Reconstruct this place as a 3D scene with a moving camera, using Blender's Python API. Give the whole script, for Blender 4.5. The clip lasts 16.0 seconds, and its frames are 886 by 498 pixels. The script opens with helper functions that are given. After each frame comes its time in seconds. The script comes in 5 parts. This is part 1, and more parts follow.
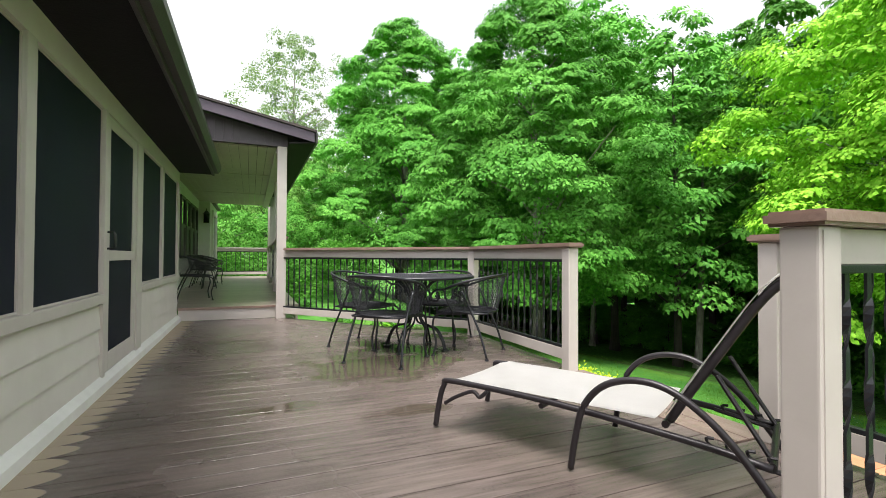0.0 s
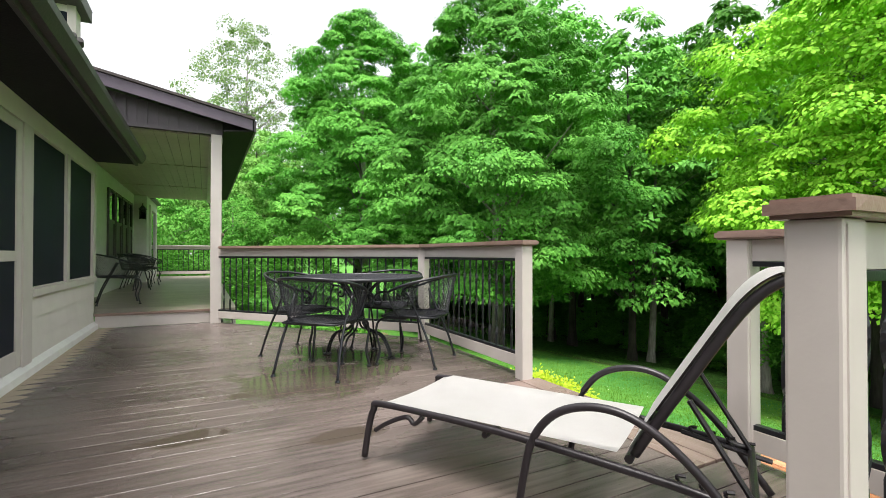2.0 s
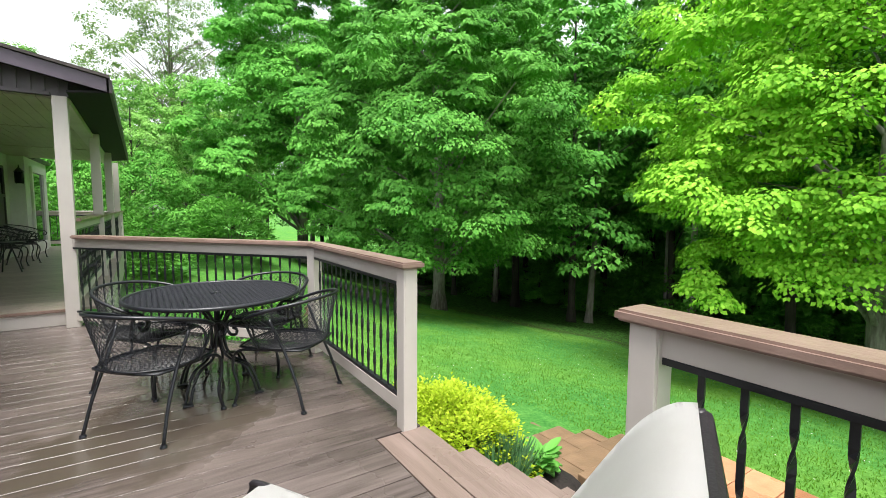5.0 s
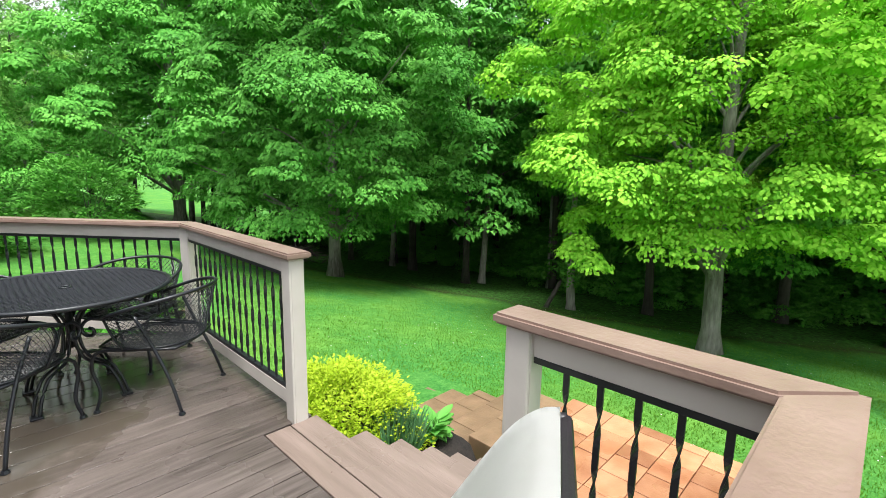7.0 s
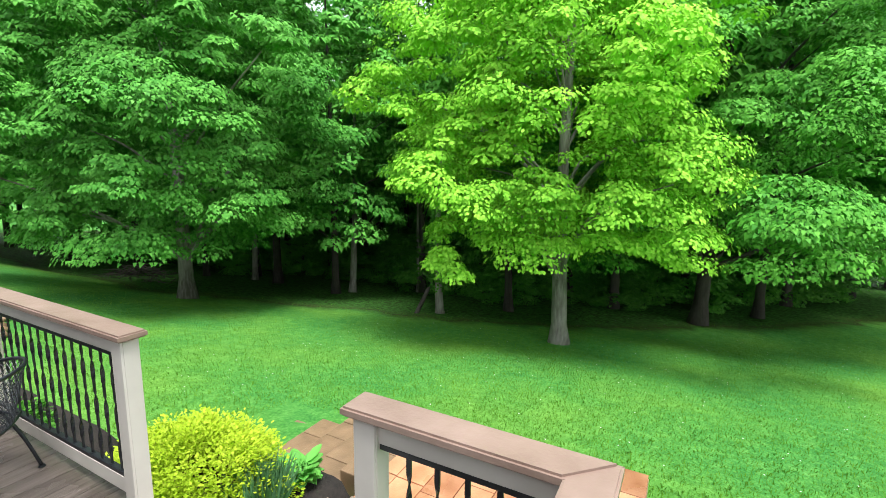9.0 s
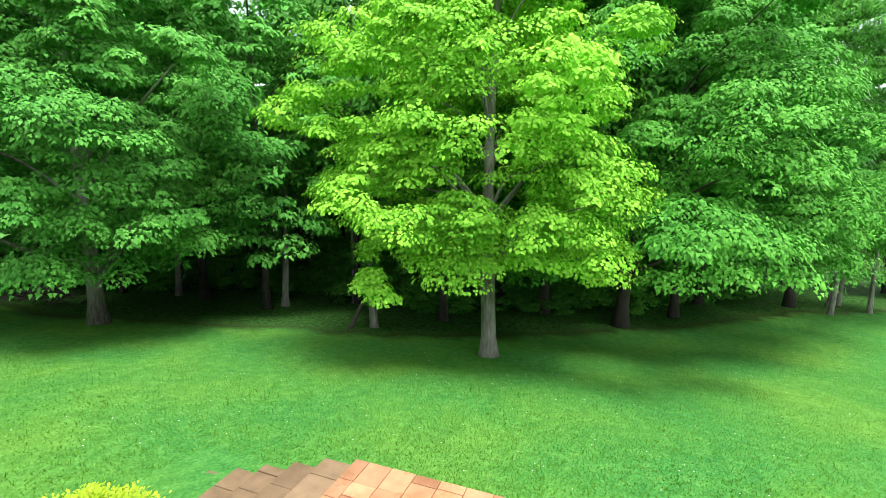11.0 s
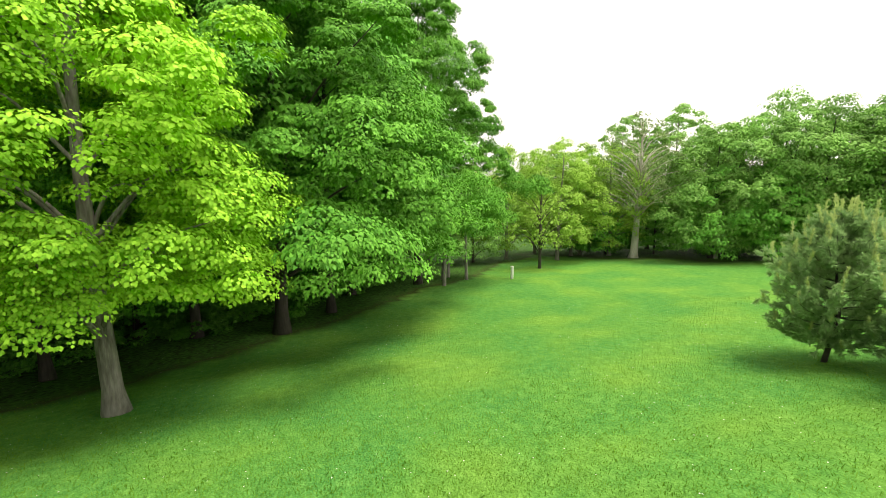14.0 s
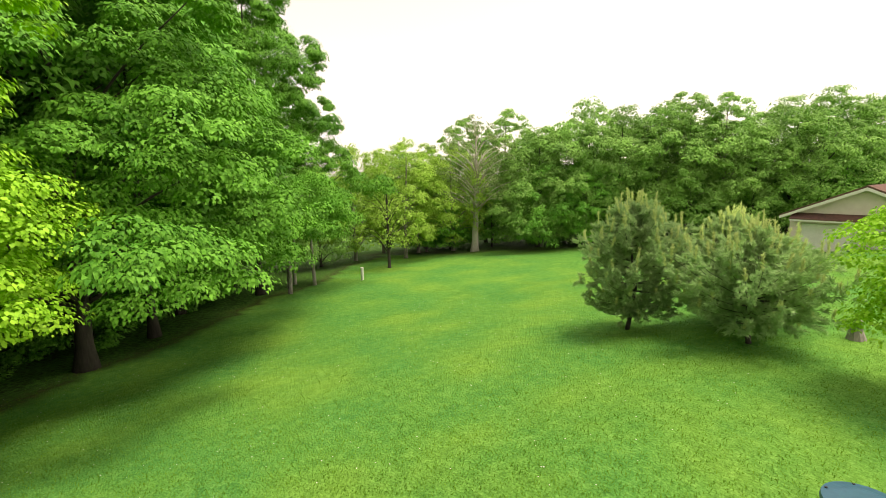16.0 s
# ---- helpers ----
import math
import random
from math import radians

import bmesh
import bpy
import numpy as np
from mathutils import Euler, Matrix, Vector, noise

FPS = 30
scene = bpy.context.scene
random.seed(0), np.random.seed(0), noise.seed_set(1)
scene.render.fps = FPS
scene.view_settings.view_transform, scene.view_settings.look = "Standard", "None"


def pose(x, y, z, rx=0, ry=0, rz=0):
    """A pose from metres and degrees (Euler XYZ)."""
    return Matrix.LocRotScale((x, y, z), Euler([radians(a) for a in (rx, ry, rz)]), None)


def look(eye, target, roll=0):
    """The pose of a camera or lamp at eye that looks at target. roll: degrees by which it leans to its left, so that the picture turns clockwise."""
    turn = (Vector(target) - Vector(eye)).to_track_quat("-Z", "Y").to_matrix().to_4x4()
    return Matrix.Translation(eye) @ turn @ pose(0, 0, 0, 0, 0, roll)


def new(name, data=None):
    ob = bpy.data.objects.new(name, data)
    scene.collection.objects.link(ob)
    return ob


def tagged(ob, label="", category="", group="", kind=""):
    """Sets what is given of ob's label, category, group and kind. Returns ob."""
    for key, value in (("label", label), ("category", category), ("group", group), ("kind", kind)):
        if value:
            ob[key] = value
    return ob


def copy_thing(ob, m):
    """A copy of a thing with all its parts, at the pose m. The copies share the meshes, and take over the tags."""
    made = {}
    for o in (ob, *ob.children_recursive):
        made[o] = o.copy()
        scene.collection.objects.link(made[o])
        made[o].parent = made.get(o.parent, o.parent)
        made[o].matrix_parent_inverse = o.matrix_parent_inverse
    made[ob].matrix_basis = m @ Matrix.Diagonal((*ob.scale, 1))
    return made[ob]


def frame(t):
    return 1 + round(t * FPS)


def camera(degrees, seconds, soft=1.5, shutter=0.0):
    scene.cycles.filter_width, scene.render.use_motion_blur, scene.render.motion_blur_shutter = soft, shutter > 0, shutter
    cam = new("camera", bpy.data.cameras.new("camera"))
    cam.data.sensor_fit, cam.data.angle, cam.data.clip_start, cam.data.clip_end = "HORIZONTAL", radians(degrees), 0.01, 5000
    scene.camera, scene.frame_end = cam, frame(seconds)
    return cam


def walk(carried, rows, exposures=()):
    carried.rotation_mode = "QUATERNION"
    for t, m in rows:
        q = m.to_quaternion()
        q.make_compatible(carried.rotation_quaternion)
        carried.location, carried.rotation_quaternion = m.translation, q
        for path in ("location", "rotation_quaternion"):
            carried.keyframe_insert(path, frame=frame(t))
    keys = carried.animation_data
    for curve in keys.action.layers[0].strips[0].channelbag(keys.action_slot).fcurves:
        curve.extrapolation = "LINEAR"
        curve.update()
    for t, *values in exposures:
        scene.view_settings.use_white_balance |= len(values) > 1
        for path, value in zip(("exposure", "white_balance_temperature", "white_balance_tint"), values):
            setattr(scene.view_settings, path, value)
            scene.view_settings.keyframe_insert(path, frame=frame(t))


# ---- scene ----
cam = camera(87.6, 16.0, soft=0.6)
# seconds, place, turn
PATH = [
    (0.0, -0.013, -0.005, 0.856, 90.97, -0.26, -22.57),
    (0.5, 0.014, 0.029, 0.858, 90.97, -0.20, -23.29),
    (1.0, 0.066, 0.091, 0.863, 90.96, -0.15, -25.08),
    (1.5, 0.134, 0.163, 0.864, 90.86, -0.01, -26.70),
    (2.0, 0.243, 0.258, 0.870, 90.62, -0.04, -27.32),
    (2.5, 0.387, 0.362, 0.877, 90.69, -0.07, -29.12),
    (3.0, 0.549, 0.460, 0.911, 90.77, -0.05, -29.48),
    (3.5, 0.725, 0.542, 0.972, 90.58, -0.03, -29.69),
    (4.0, 0.853, 0.608, 1.087, 89.17, -0.04, -30.96),
    (6.5, 1.050, 0.621, 1.376, 80.01, -1.08, -40.29),
    (7.0, 1.053, 0.618, 1.404, 80.36, -1.11, -45.79),
    (7.5, 1.055, 0.608, 1.459, 80.64, -1.19, -52.36),
    (8.0, 1.046, 0.591, 1.524, 80.78, -1.10, -58.03),
    (10.5, 1.172, 0.280, 2.149, 80.71, -0.74, -64.87),
    (11.0, 1.236, 0.193, 2.263, 80.73, -0.69, -69.09),
    (11.5, 1.320, 0.092, 2.357, 80.70, -0.63, -74.65),
    (12.0, 1.409, -0.015, 2.415, 80.84, -0.54, -80.85),
    (12.5, 1.496, -0.109, 2.452, 80.91, -0.42, -88.09),
    (13.0, 1.600, -0.202, 2.452, 80.90, -0.30, -95.79),
    (13.5, 1.689, -0.282, 2.452, 80.98, -0.17, -103.13),
    (14.0, 1.756, -0.350, 2.452, 81.04, -0.04, -109.41),
    (14.5, 1.815, -0.404, 2.452, 81.08, 0.13, -114.89),
    (15.0, 1.858, -0.472, 2.452, 81.09, 0.36, -120.36),
    (15.5, 1.896, -0.535, 2.452, 81.01, 0.61, -125.43),
    (16.0, 1.916, -0.571, 2.452, 80.96, 0.72, -128.15),
]
walk(cam, [(t, pose(x, y, z, rx, ry, rz)) for t, x, y, z, rx, ry, rz in PATH],
     exposures=((0.0, 1.52, 6550, 12), (2.0, 1.52, 6530, 12), (3.0, 1.57, 6520, 11), (4.0, 1.46, 6500, 11), (7.0, 1.5, 6300, 7), (11.0, 1.45, 6200, 4), (12.0, 1.4, 6400, 5),
                (13.5, 1.28, 7300, 10), (16.0, 0.98, 8300, 17)))

# ---- light ----
world = bpy.data.worlds.new("overcast_sky")
scene.world = world
world.use_nodes = True
wn = world.node_tree.nodes
sky = wn.new("ShaderNodeTexSky")
sky.sky_type = "NISHITA"
sky.sun_disc = False
sky.sun_elevation, sky.sun_rotation = radians(71), radians(212)
sky.air_density, sky.dust_density, sky.ozone_density = 1.0, 1.0, 1.0
pale = wn.new("ShaderNodeHueSaturation")
pale.inputs["Saturation"].default_value = 0.12
world.node_tree.links.new(sky.outputs[0], pale.inputs["Color"])
world.node_tree.links.new(pale.outputs[0], wn["Background"].inputs["Color"])
wn["Background"].inputs["Strength"].default_value = 0.128
sun = new("sun", bpy.data.lights.new("sun", "SUN"))
sun.data.energy, sun.data.angle, sun.data.color = 1.9, radians(27), (1.0, 0.97, 0.92)
sun.matrix_world = look((-5, -8, 27), (0, 0, 0))


# ---- materials ----
def mat(name, col, rough=0.6, col2=None, scale=8.0, bump=0.0, bump_scale=60.0, metal=0.0, stretch=(1, 1, 1),
        rough2=None, spread=0.0, spec=0.5, detail=6.0, rscale=2.0):
    """A surface of two colours mixed by noise at two scales, with fine relief; spread: how much single pieces differ."""
    m = bpy.data.materials.new(name)
    m.use_nodes = True
    n, l = m.node_tree.nodes, m.node_tree.links
    b = n["Principled BSDF"]
    b.inputs["Metallic"].default_value = metal
    b.inputs["Roughness"].default_value = rough
    b.inputs["Specular IOR Level"].default_value = spec
    tc = n.new("ShaderNodeTexCoord")
    geo = n.new("ShaderNodeNewGeometry")
    mp = n.new("ShaderNodeMapping")
    mp.inputs["Scale"].default_value = stretch
    l.new(geo.outputs["Position"], mp.inputs["Vector"])
    a = n.new("ShaderNodeTexNoise")
    a.inputs["Scale"].default_value, a.inputs["Detail"].default_value = scale, detail
    l.new(mp.outputs[0], a.inputs["Vector"])
    big = n.new("ShaderNodeTexNoise")
    big.inputs["Scale"].default_value, big.inputs["Detail"].default_value = scale * 0.13, 3.0
    l.new(geo.outputs["Position"], big.inputs["Vector"])
    add = n.new("ShaderNodeMath")
    add.operation = "MULTIPLY_ADD"
    l.new(big.outputs["Fac"], add.inputs[0])
    add.inputs[1].default_value = 0.8
    half = n.new("ShaderNodeMath")
    half.operation = "MULTIPLY"
    half.inputs[1].default_value = 0.75
    l.new(a.outputs["Fac"], half.inputs[0])
    l.new(half.outputs[0], add.inputs[2])
    ramp = n.new("ShaderNodeValToRGB")
    c2 = col2 or tuple(c * 0.82 for c in col)
    ramp.color_ramp.elements[0].position, ramp.color_ramp.elements[1].position = 0.55, 1.0
    ramp.color_ramp.elements[0].color, ramp.color_ramp.elements[1].color = (*c2, 1), (*col, 1)
    l.new(add.outputs[0], ramp.inputs[0])
    out = ramp.outputs[0]
    if spread:
        info = n.new("ShaderNodeObjectInfo")
        hs = n.new("ShaderNodeHueSaturation")
        mr = n.new("ShaderNodeMapRange")
        mr.inputs["To Min"].default_value, mr.inputs["To Max"].default_value = 1 - spread, 1 + spread
        l.new(info.outputs["Random"], mr.inputs["Value"])
        l.new(mr.outputs[0], hs.inputs["Value"])
        l.new(out, hs.inputs["Color"])
        out = hs.outputs[0]
    l.new(out, b.inputs["Base Color"])
    if rough2 is not None:
        r = n.new("ShaderNodeTexNoise")
        r.inputs["Scale"].default_value, r.inputs["Detail"].default_value = rscale, 5.0
        l.new(geo.outputs["Position"], r.inputs["Vector"])
        rm = n.new("ShaderNodeMapRange")
        rm.inputs["From Min"].default_value, rm.inputs["From Max"].default_value = 0.42, 0.68
        rm.inputs["To Min"].default_value, rm.inputs["To Max"].default_value = rough, rough2
        l.new(r.outputs["Fac"], rm.inputs["Value"])
        l.new(rm.outputs[0], b.inputs["Roughness"])
    if bump:
        t = n.new("ShaderNodeTexNoise")
        t.inputs["Scale"].default_value, t.inputs["Detail"].default_value = bump_scale, 4.0
        l.new(mp.outputs[0], t.inputs["Vector"])
        bp = n.new("ShaderNodeBump")
        bp.inputs["Strength"].default_value, bp.inputs["Distance"].default_value = bump, 0.01
        l.new(t.outputs["Fac"], bp.inputs["Height"])
        l.new(bp.outputs[0], b.inputs["Normal"])
    return m


def leaf_mat(name, dark, light, through_light=0.4, rough=0.45):
    """Leaves: each leaf has its own tint; some light passes through."""
    m = bpy.data.materials.new(name)
    m.use_nodes = True
    n, l = m.node_tree.nodes, m.node_tree.links
    b = n["Principled BSDF"]
    b.inputs["Roughness"].default_value = rough
    b.inputs["Specular IOR Level"].default_value = 0.12
    geo = n.new("ShaderNodeNewGeometry")
    ramp = n.new("ShaderNodeValToRGB")
    ramp.color_ramp.elements[0].color, ramp.color_ramp.elements[1].color = (*dark, 1), (*light, 1)
    big = n.new("ShaderNodeTexNoise")
    big.inputs["Scale"].default_value = 0.45
    l.new(geo.outputs["Position"], big.inputs["Vector"])
    ad = n.new("ShaderNodeMath")
    ad.operation = "MULTIPLY_ADD"
    ad.inputs[1].default_value = 0.55
    l.new(geo.outputs["Random Per Island"], ad.inputs[0])
    sc = n.new("ShaderNodeMapRange")
    sc.inputs["From Min"].default_value, sc.inputs["From Max"].default_value = 0.3, 0.7
    sc.inputs["To Min"].default_value, sc.inputs["To Max"].default_value = 0.0, 0.45
    l.new(big.outputs["Fac"], sc.inputs["Value"])
    l.new(sc.outputs[0], ad.inputs[2])
    l.new(ad.outputs[0], ramp.inputs[0])
    info = n.new("ShaderNodeObjectInfo")
    hs = n.new("ShaderNodeHueSaturation")
    mr = n.new("ShaderNodeMapRange")
    mr.inputs["To Min"].default_value, mr.inputs["To Max"].default_value = 0.85, 1.15
    l.new(info.outputs["Random"], mr.inputs["Value"])
    l.new(mr.outputs[0], hs.inputs["Value"])
    l.new(ramp.outputs[0], hs.inputs["Color"])
    l.new(hs.outputs[0], b.inputs["Base Color"])
    tr = n.new("ShaderNodeBsdfTranslucent")
    l.new(hs.outputs[0], tr.inputs["Color"])
    mix = n.new("ShaderNodeMixShader")
    mix.inputs[0].default_value = through_light
    l.new(b.outputs[0], mix.inputs[1])
    l.new(tr.outputs[0], mix.inputs[2])
    l.new(mix.outputs[0], n["Material Output"].inputs["Surface"])
    return m


PAINT = mat("cream_paint", (0.61, 0.56, 0.52), 0.45, (0.53, 0.485, 0.445), 5, 0.05, 60, rough2=0.6)
SIDING = mat("cream_siding", (0.72, 0.67, 0.62), 0.5, (0.64, 0.595, 0.545), 5, 0.06, 70, rough2=0.7)
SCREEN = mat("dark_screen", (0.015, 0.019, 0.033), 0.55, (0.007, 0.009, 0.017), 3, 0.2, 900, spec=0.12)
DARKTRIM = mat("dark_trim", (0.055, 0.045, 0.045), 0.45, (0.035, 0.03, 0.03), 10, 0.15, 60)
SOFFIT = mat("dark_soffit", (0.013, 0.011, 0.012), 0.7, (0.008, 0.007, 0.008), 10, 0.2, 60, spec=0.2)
PURPLE = mat("plum_fascia", (0.115, 0.09, 0.12), 0.45, (0.085, 0.066, 0.09), 8, 0.1, 40)
BATTEN = mat("plum_batten", (0.085, 0.07, 0.08), 0.5, (0.06, 0.05, 0.055), 8, 0.1, 40)
SHINGLE = mat("roof_shingle", (0.09, 0.075, 0.07), 0.9, (0.04, 0.035, 0.035), 6, 0.8, 40)
CEILING = mat("cream_ceiling", (0.50, 0.47, 0.36), 0.5, (0.42, 0.39, 0.29), 7, 0.1, 40)
DECK = mat("wet_brown_deck", (0.190, 0.152, 0.136), 0.17, (0.072, 0.056, 0.048), 9, 0.22, 60, stretch=(0.3, 4, 1),
           rough2=0.44, spread=0.14, rscale=0.9, spec=0.45)
STEP = mat("brown_step_board", (0.27, 0.20, 0.17), 0.25, (0.17, 0.123, 0.10), 5, 0.25, 35, stretch=(4, 0.4, 1), rough2=0.55, spread=0.1)
CAP = mat("brown_rail_cap", (0.34, 0.235, 0.195), 0.3, (0.22, 0.145, 0.115), 6, 0.2, 50, rough2=0.5, spread=0.08)
PORCHFLOOR = mat("grey_porch_boards", (0.36, 0.31, 0.26), 0.35, (0.26, 0.22, 0.19), 5, 0.2, 40, spread=0.1)
IRON = mat("black_iron", (0.014, 0.015, 0.02), 0.32, (0.008, 0.009, 0.012), 30, 0.1, 200, spec=0.6)
TABLEIRON = mat("black_mesh_iron", (0.02, 0.022, 0.03), 0.35, (0.012, 0.013, 0.018), 40, 0.6, 500, spec=0.6)
BRONZE = mat("bronze_frame", (0.024, 0.020, 0.023), 0.38, (0.015, 0.012, 0.014), 20, 0.1, 150)
SLING = mat("white_sling", (0.72, 0.71, 0.69), 0.6, (0.65, 0.64, 0.61), 6, 0.25, 700)
PAVER = mat("orange_paver", (0.56, 0.28, 0.155), 0.22, (0.34, 0.13, 0.06), 5, 0.35, 60, rough2=0.6, spread=0.34)
STONE = mat("tan_stone", (0.30, 0.19, 0.11), 0.5, (0.16, 0.10, 0.055), 5, 0.5, 50, spread=0.15)
MULCH = mat("black_mulch", (0.028, 0.02, 0.016), 0.9, (0.008, 0.006, 0.005), 30, 1.0, 50)
BARK = mat("grey_bark", (0.34, 0.32, 0.28), 0.9, (0.10, 0.088, 0.072), 5, 1.0, 18, stretch=(3, 3, 0.6))
PALEBARK = mat("pale_bark", (0.62, 0.58, 0.52), 0.9, (0.36, 0.33, 0.28), 5, 1.0, 18, stretch=(3, 3, 0.6))
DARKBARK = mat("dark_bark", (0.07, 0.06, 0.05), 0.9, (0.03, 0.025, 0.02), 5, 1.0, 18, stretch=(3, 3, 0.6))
GLASS = mat("window_glass", (0.02, 0.025, 0.025), 0.04, (0.012, 0.015, 0.015), 2, spec=0.7)
WHITE = mat("white_paint", (0.78, 0.77, 0.74), 0.5, (0.68, 0.67, 0.64), 10, 0.1, 60)
PINKSIDE = mat("pale_garage_siding", (0.74, 0.65, 0.61), 0.6, (0.66, 0.57, 0.53), 4, 0.1, 40)
REDROOF = mat("brown_red_shingle", (0.17, 0.085, 0.065), 0.9, (0.09, 0.05, 0.04), 6, 0.6, 30)
TEAL = mat("teal_plastic", (0.03, 0.13, 0.19), 0.4, (0.02, 0.09, 0.14), 10)
BLUE = mat("blue_plastic", (0.03, 0.2, 0.65), 0.4)
CONCRETE = mat("grey_block", (0.35, 0.34, 0.32), 0.9, (0.2, 0.19, 0.18), 8, 0.4, 60)
LEAF = leaf_mat("maple_leaf", (0.05, 0.245, 0.027), (0.245, 0.63, 0.10), 0.13, 0.5)
LEAFB = leaf_mat("bright_maple_leaf", (0.12, 0.36, 0.02), (0.46, 0.84, 0.08), 0.17, 0.5)
# darker copy of maple_leaf: shade at the woods' edge put into the colour
LEAFE = leaf_mat("shaded_maple_leaf", (0.035, 0.19, 0.016), (0.21, 0.55, 0.07), 0.12, 0.55)
LEAFD = leaf_mat("deep_leaf", (0.045, 0.19, 0.022), (0.17, 0.44, 0.06), 0.25, 0.5)
LEAFF = leaf_mat("far_leaf", (0.08, 0.25, 0.04), (0.34, 0.64, 0.15), 0.2)
LEAFY = leaf_mat("lime_leaf", (0.24, 0.46, 0.06), (0.46, 0.72, 0.14))
LEAFO = leaf_mat("olive_leaf", (0.13, 0.24, 0.07), (0.28, 0.40, 0.15))
GOLD = leaf_mat("golden_leaf", (0.40, 0.60, 0.02), (0.80, 0.92, 0.09))
NEEDLE = leaf_mat("pine_needle", (0.30, 0.53, 0.22), (0.60, 0.84, 0.40), 0.4)
NEEDLET = leaf_mat("pine_tip", (0.58, 0.75, 0.27), (0.82, 0.93, 0.44), 0.4)
BLADE = leaf_mat("grass_blade", (0.06, 0.19, 0.012), (0.20, 0.40, 0.035), 0.4)
HOSTA = leaf_mat("hosta_leaf", (0.12, 0.38, 0.06), (0.26, 0.60, 0.14), 0.3)
TUFT = leaf_mat("blue_grass", (0.16, 0.38, 0.16), (0.34, 0.62, 0.30), 0.4)


def lawn_material():
    m = bpy.data.materials.new("lawn_grass")
    m.use_nodes = True
    n, l = m.node_tree.nodes, m.node_tree.links
    b = n["Principled BSDF"]
    b.inputs["Roughness"].default_value = 0.8
    b.inputs["Specular IOR Level"].default_value = 0.03
    geo = n.new("ShaderNodeNewGeometry")

    def noise_at(scale, detail=5.0):
        t = n.new("ShaderNodeTexNoise")
        t.inputs["Scale"].default_value, t.inputs["Detail"].default_value = scale, detail
        l.new(geo.outputs["Position"], t.inputs["Vector"])
        return t.outputs["Fac"]

    def ramp(src, stops):
        r = n.new("ShaderNodeValToRGB")
        while len(r.color_ramp.elements) < len(stops):
            r.color_ramp.elements.new(0.5)
        for e, (p, c) in zip(r.color_ramp.elements, stops):
            e.position, e.color = p, (*c, 1)
        l.new(src, r.inputs[0])
        return r.outputs[0]

    def mix(fac, a, c, kind="MIX"):
        x = n.new("ShaderNodeMix")
        x.data_type, x.blend_type = "RGBA", kind
        if isinstance(fac, float):
            x.inputs[0].default_value = fac
        else:
            l.new(fac, x.inputs[0])
        l.new(a, x.inputs[6])
        l.new(c, x.inputs[7])
        return x.outputs[2]

    fine = ramp(noise_at(22, 9), [(0.32, (0.03, 0.135, 0.024)), (0.5, (0.09, 0.29, 0.055)), (0.68, (0.22, 0.50, 0.125))])
    tuft = ramp(noise_at(4.5, 8), [(0.34, (0.045, 0.175, 0.03)), (0.5, (0.085, 0.27, 0.046)), (0.66, (0.18, 0.41, 0.085))])
    patch = ramp(noise_at(0.33, 6), [(0.36, (0.05, 0.22, 0.05)), (0.5, (0.10, 0.265, 0.042)), (0.66, (0.21, 0.36, 0.045))])
    col = mix(0.4, mix(0.5, fine, tuft), patch)
    # ground inside the woods: a darker, duller green than the lawn
    woods_floor = ramp(noise_at(7, 9), [(0.35, (0.025, 0.045, 0.012)), (0.52, (0.045, 0.125, 0.024)), (0.70, (0.08, 0.21, 0.04))])
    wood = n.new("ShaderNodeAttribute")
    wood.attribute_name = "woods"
    col = mix(wood.outputs["Fac"], col, woods_floor)
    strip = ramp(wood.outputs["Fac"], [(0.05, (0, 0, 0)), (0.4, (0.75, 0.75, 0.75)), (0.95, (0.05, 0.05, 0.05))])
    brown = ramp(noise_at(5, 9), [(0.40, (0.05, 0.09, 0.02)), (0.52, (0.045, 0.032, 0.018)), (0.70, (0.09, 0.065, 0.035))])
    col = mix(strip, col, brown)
    l.new(col, b.inputs["Base Color"])
    bp = n.new("ShaderNodeBump")
    bp.inputs["Strength"].default_value, bp.inputs["Distance"].default_value = 1.0, 0.05
    l.new(noise_at(24, 9), bp.inputs["Height"])
    l.new(bp.outputs[0], b.inputs["Normal"])
    return m


LAWN = lawn_material()


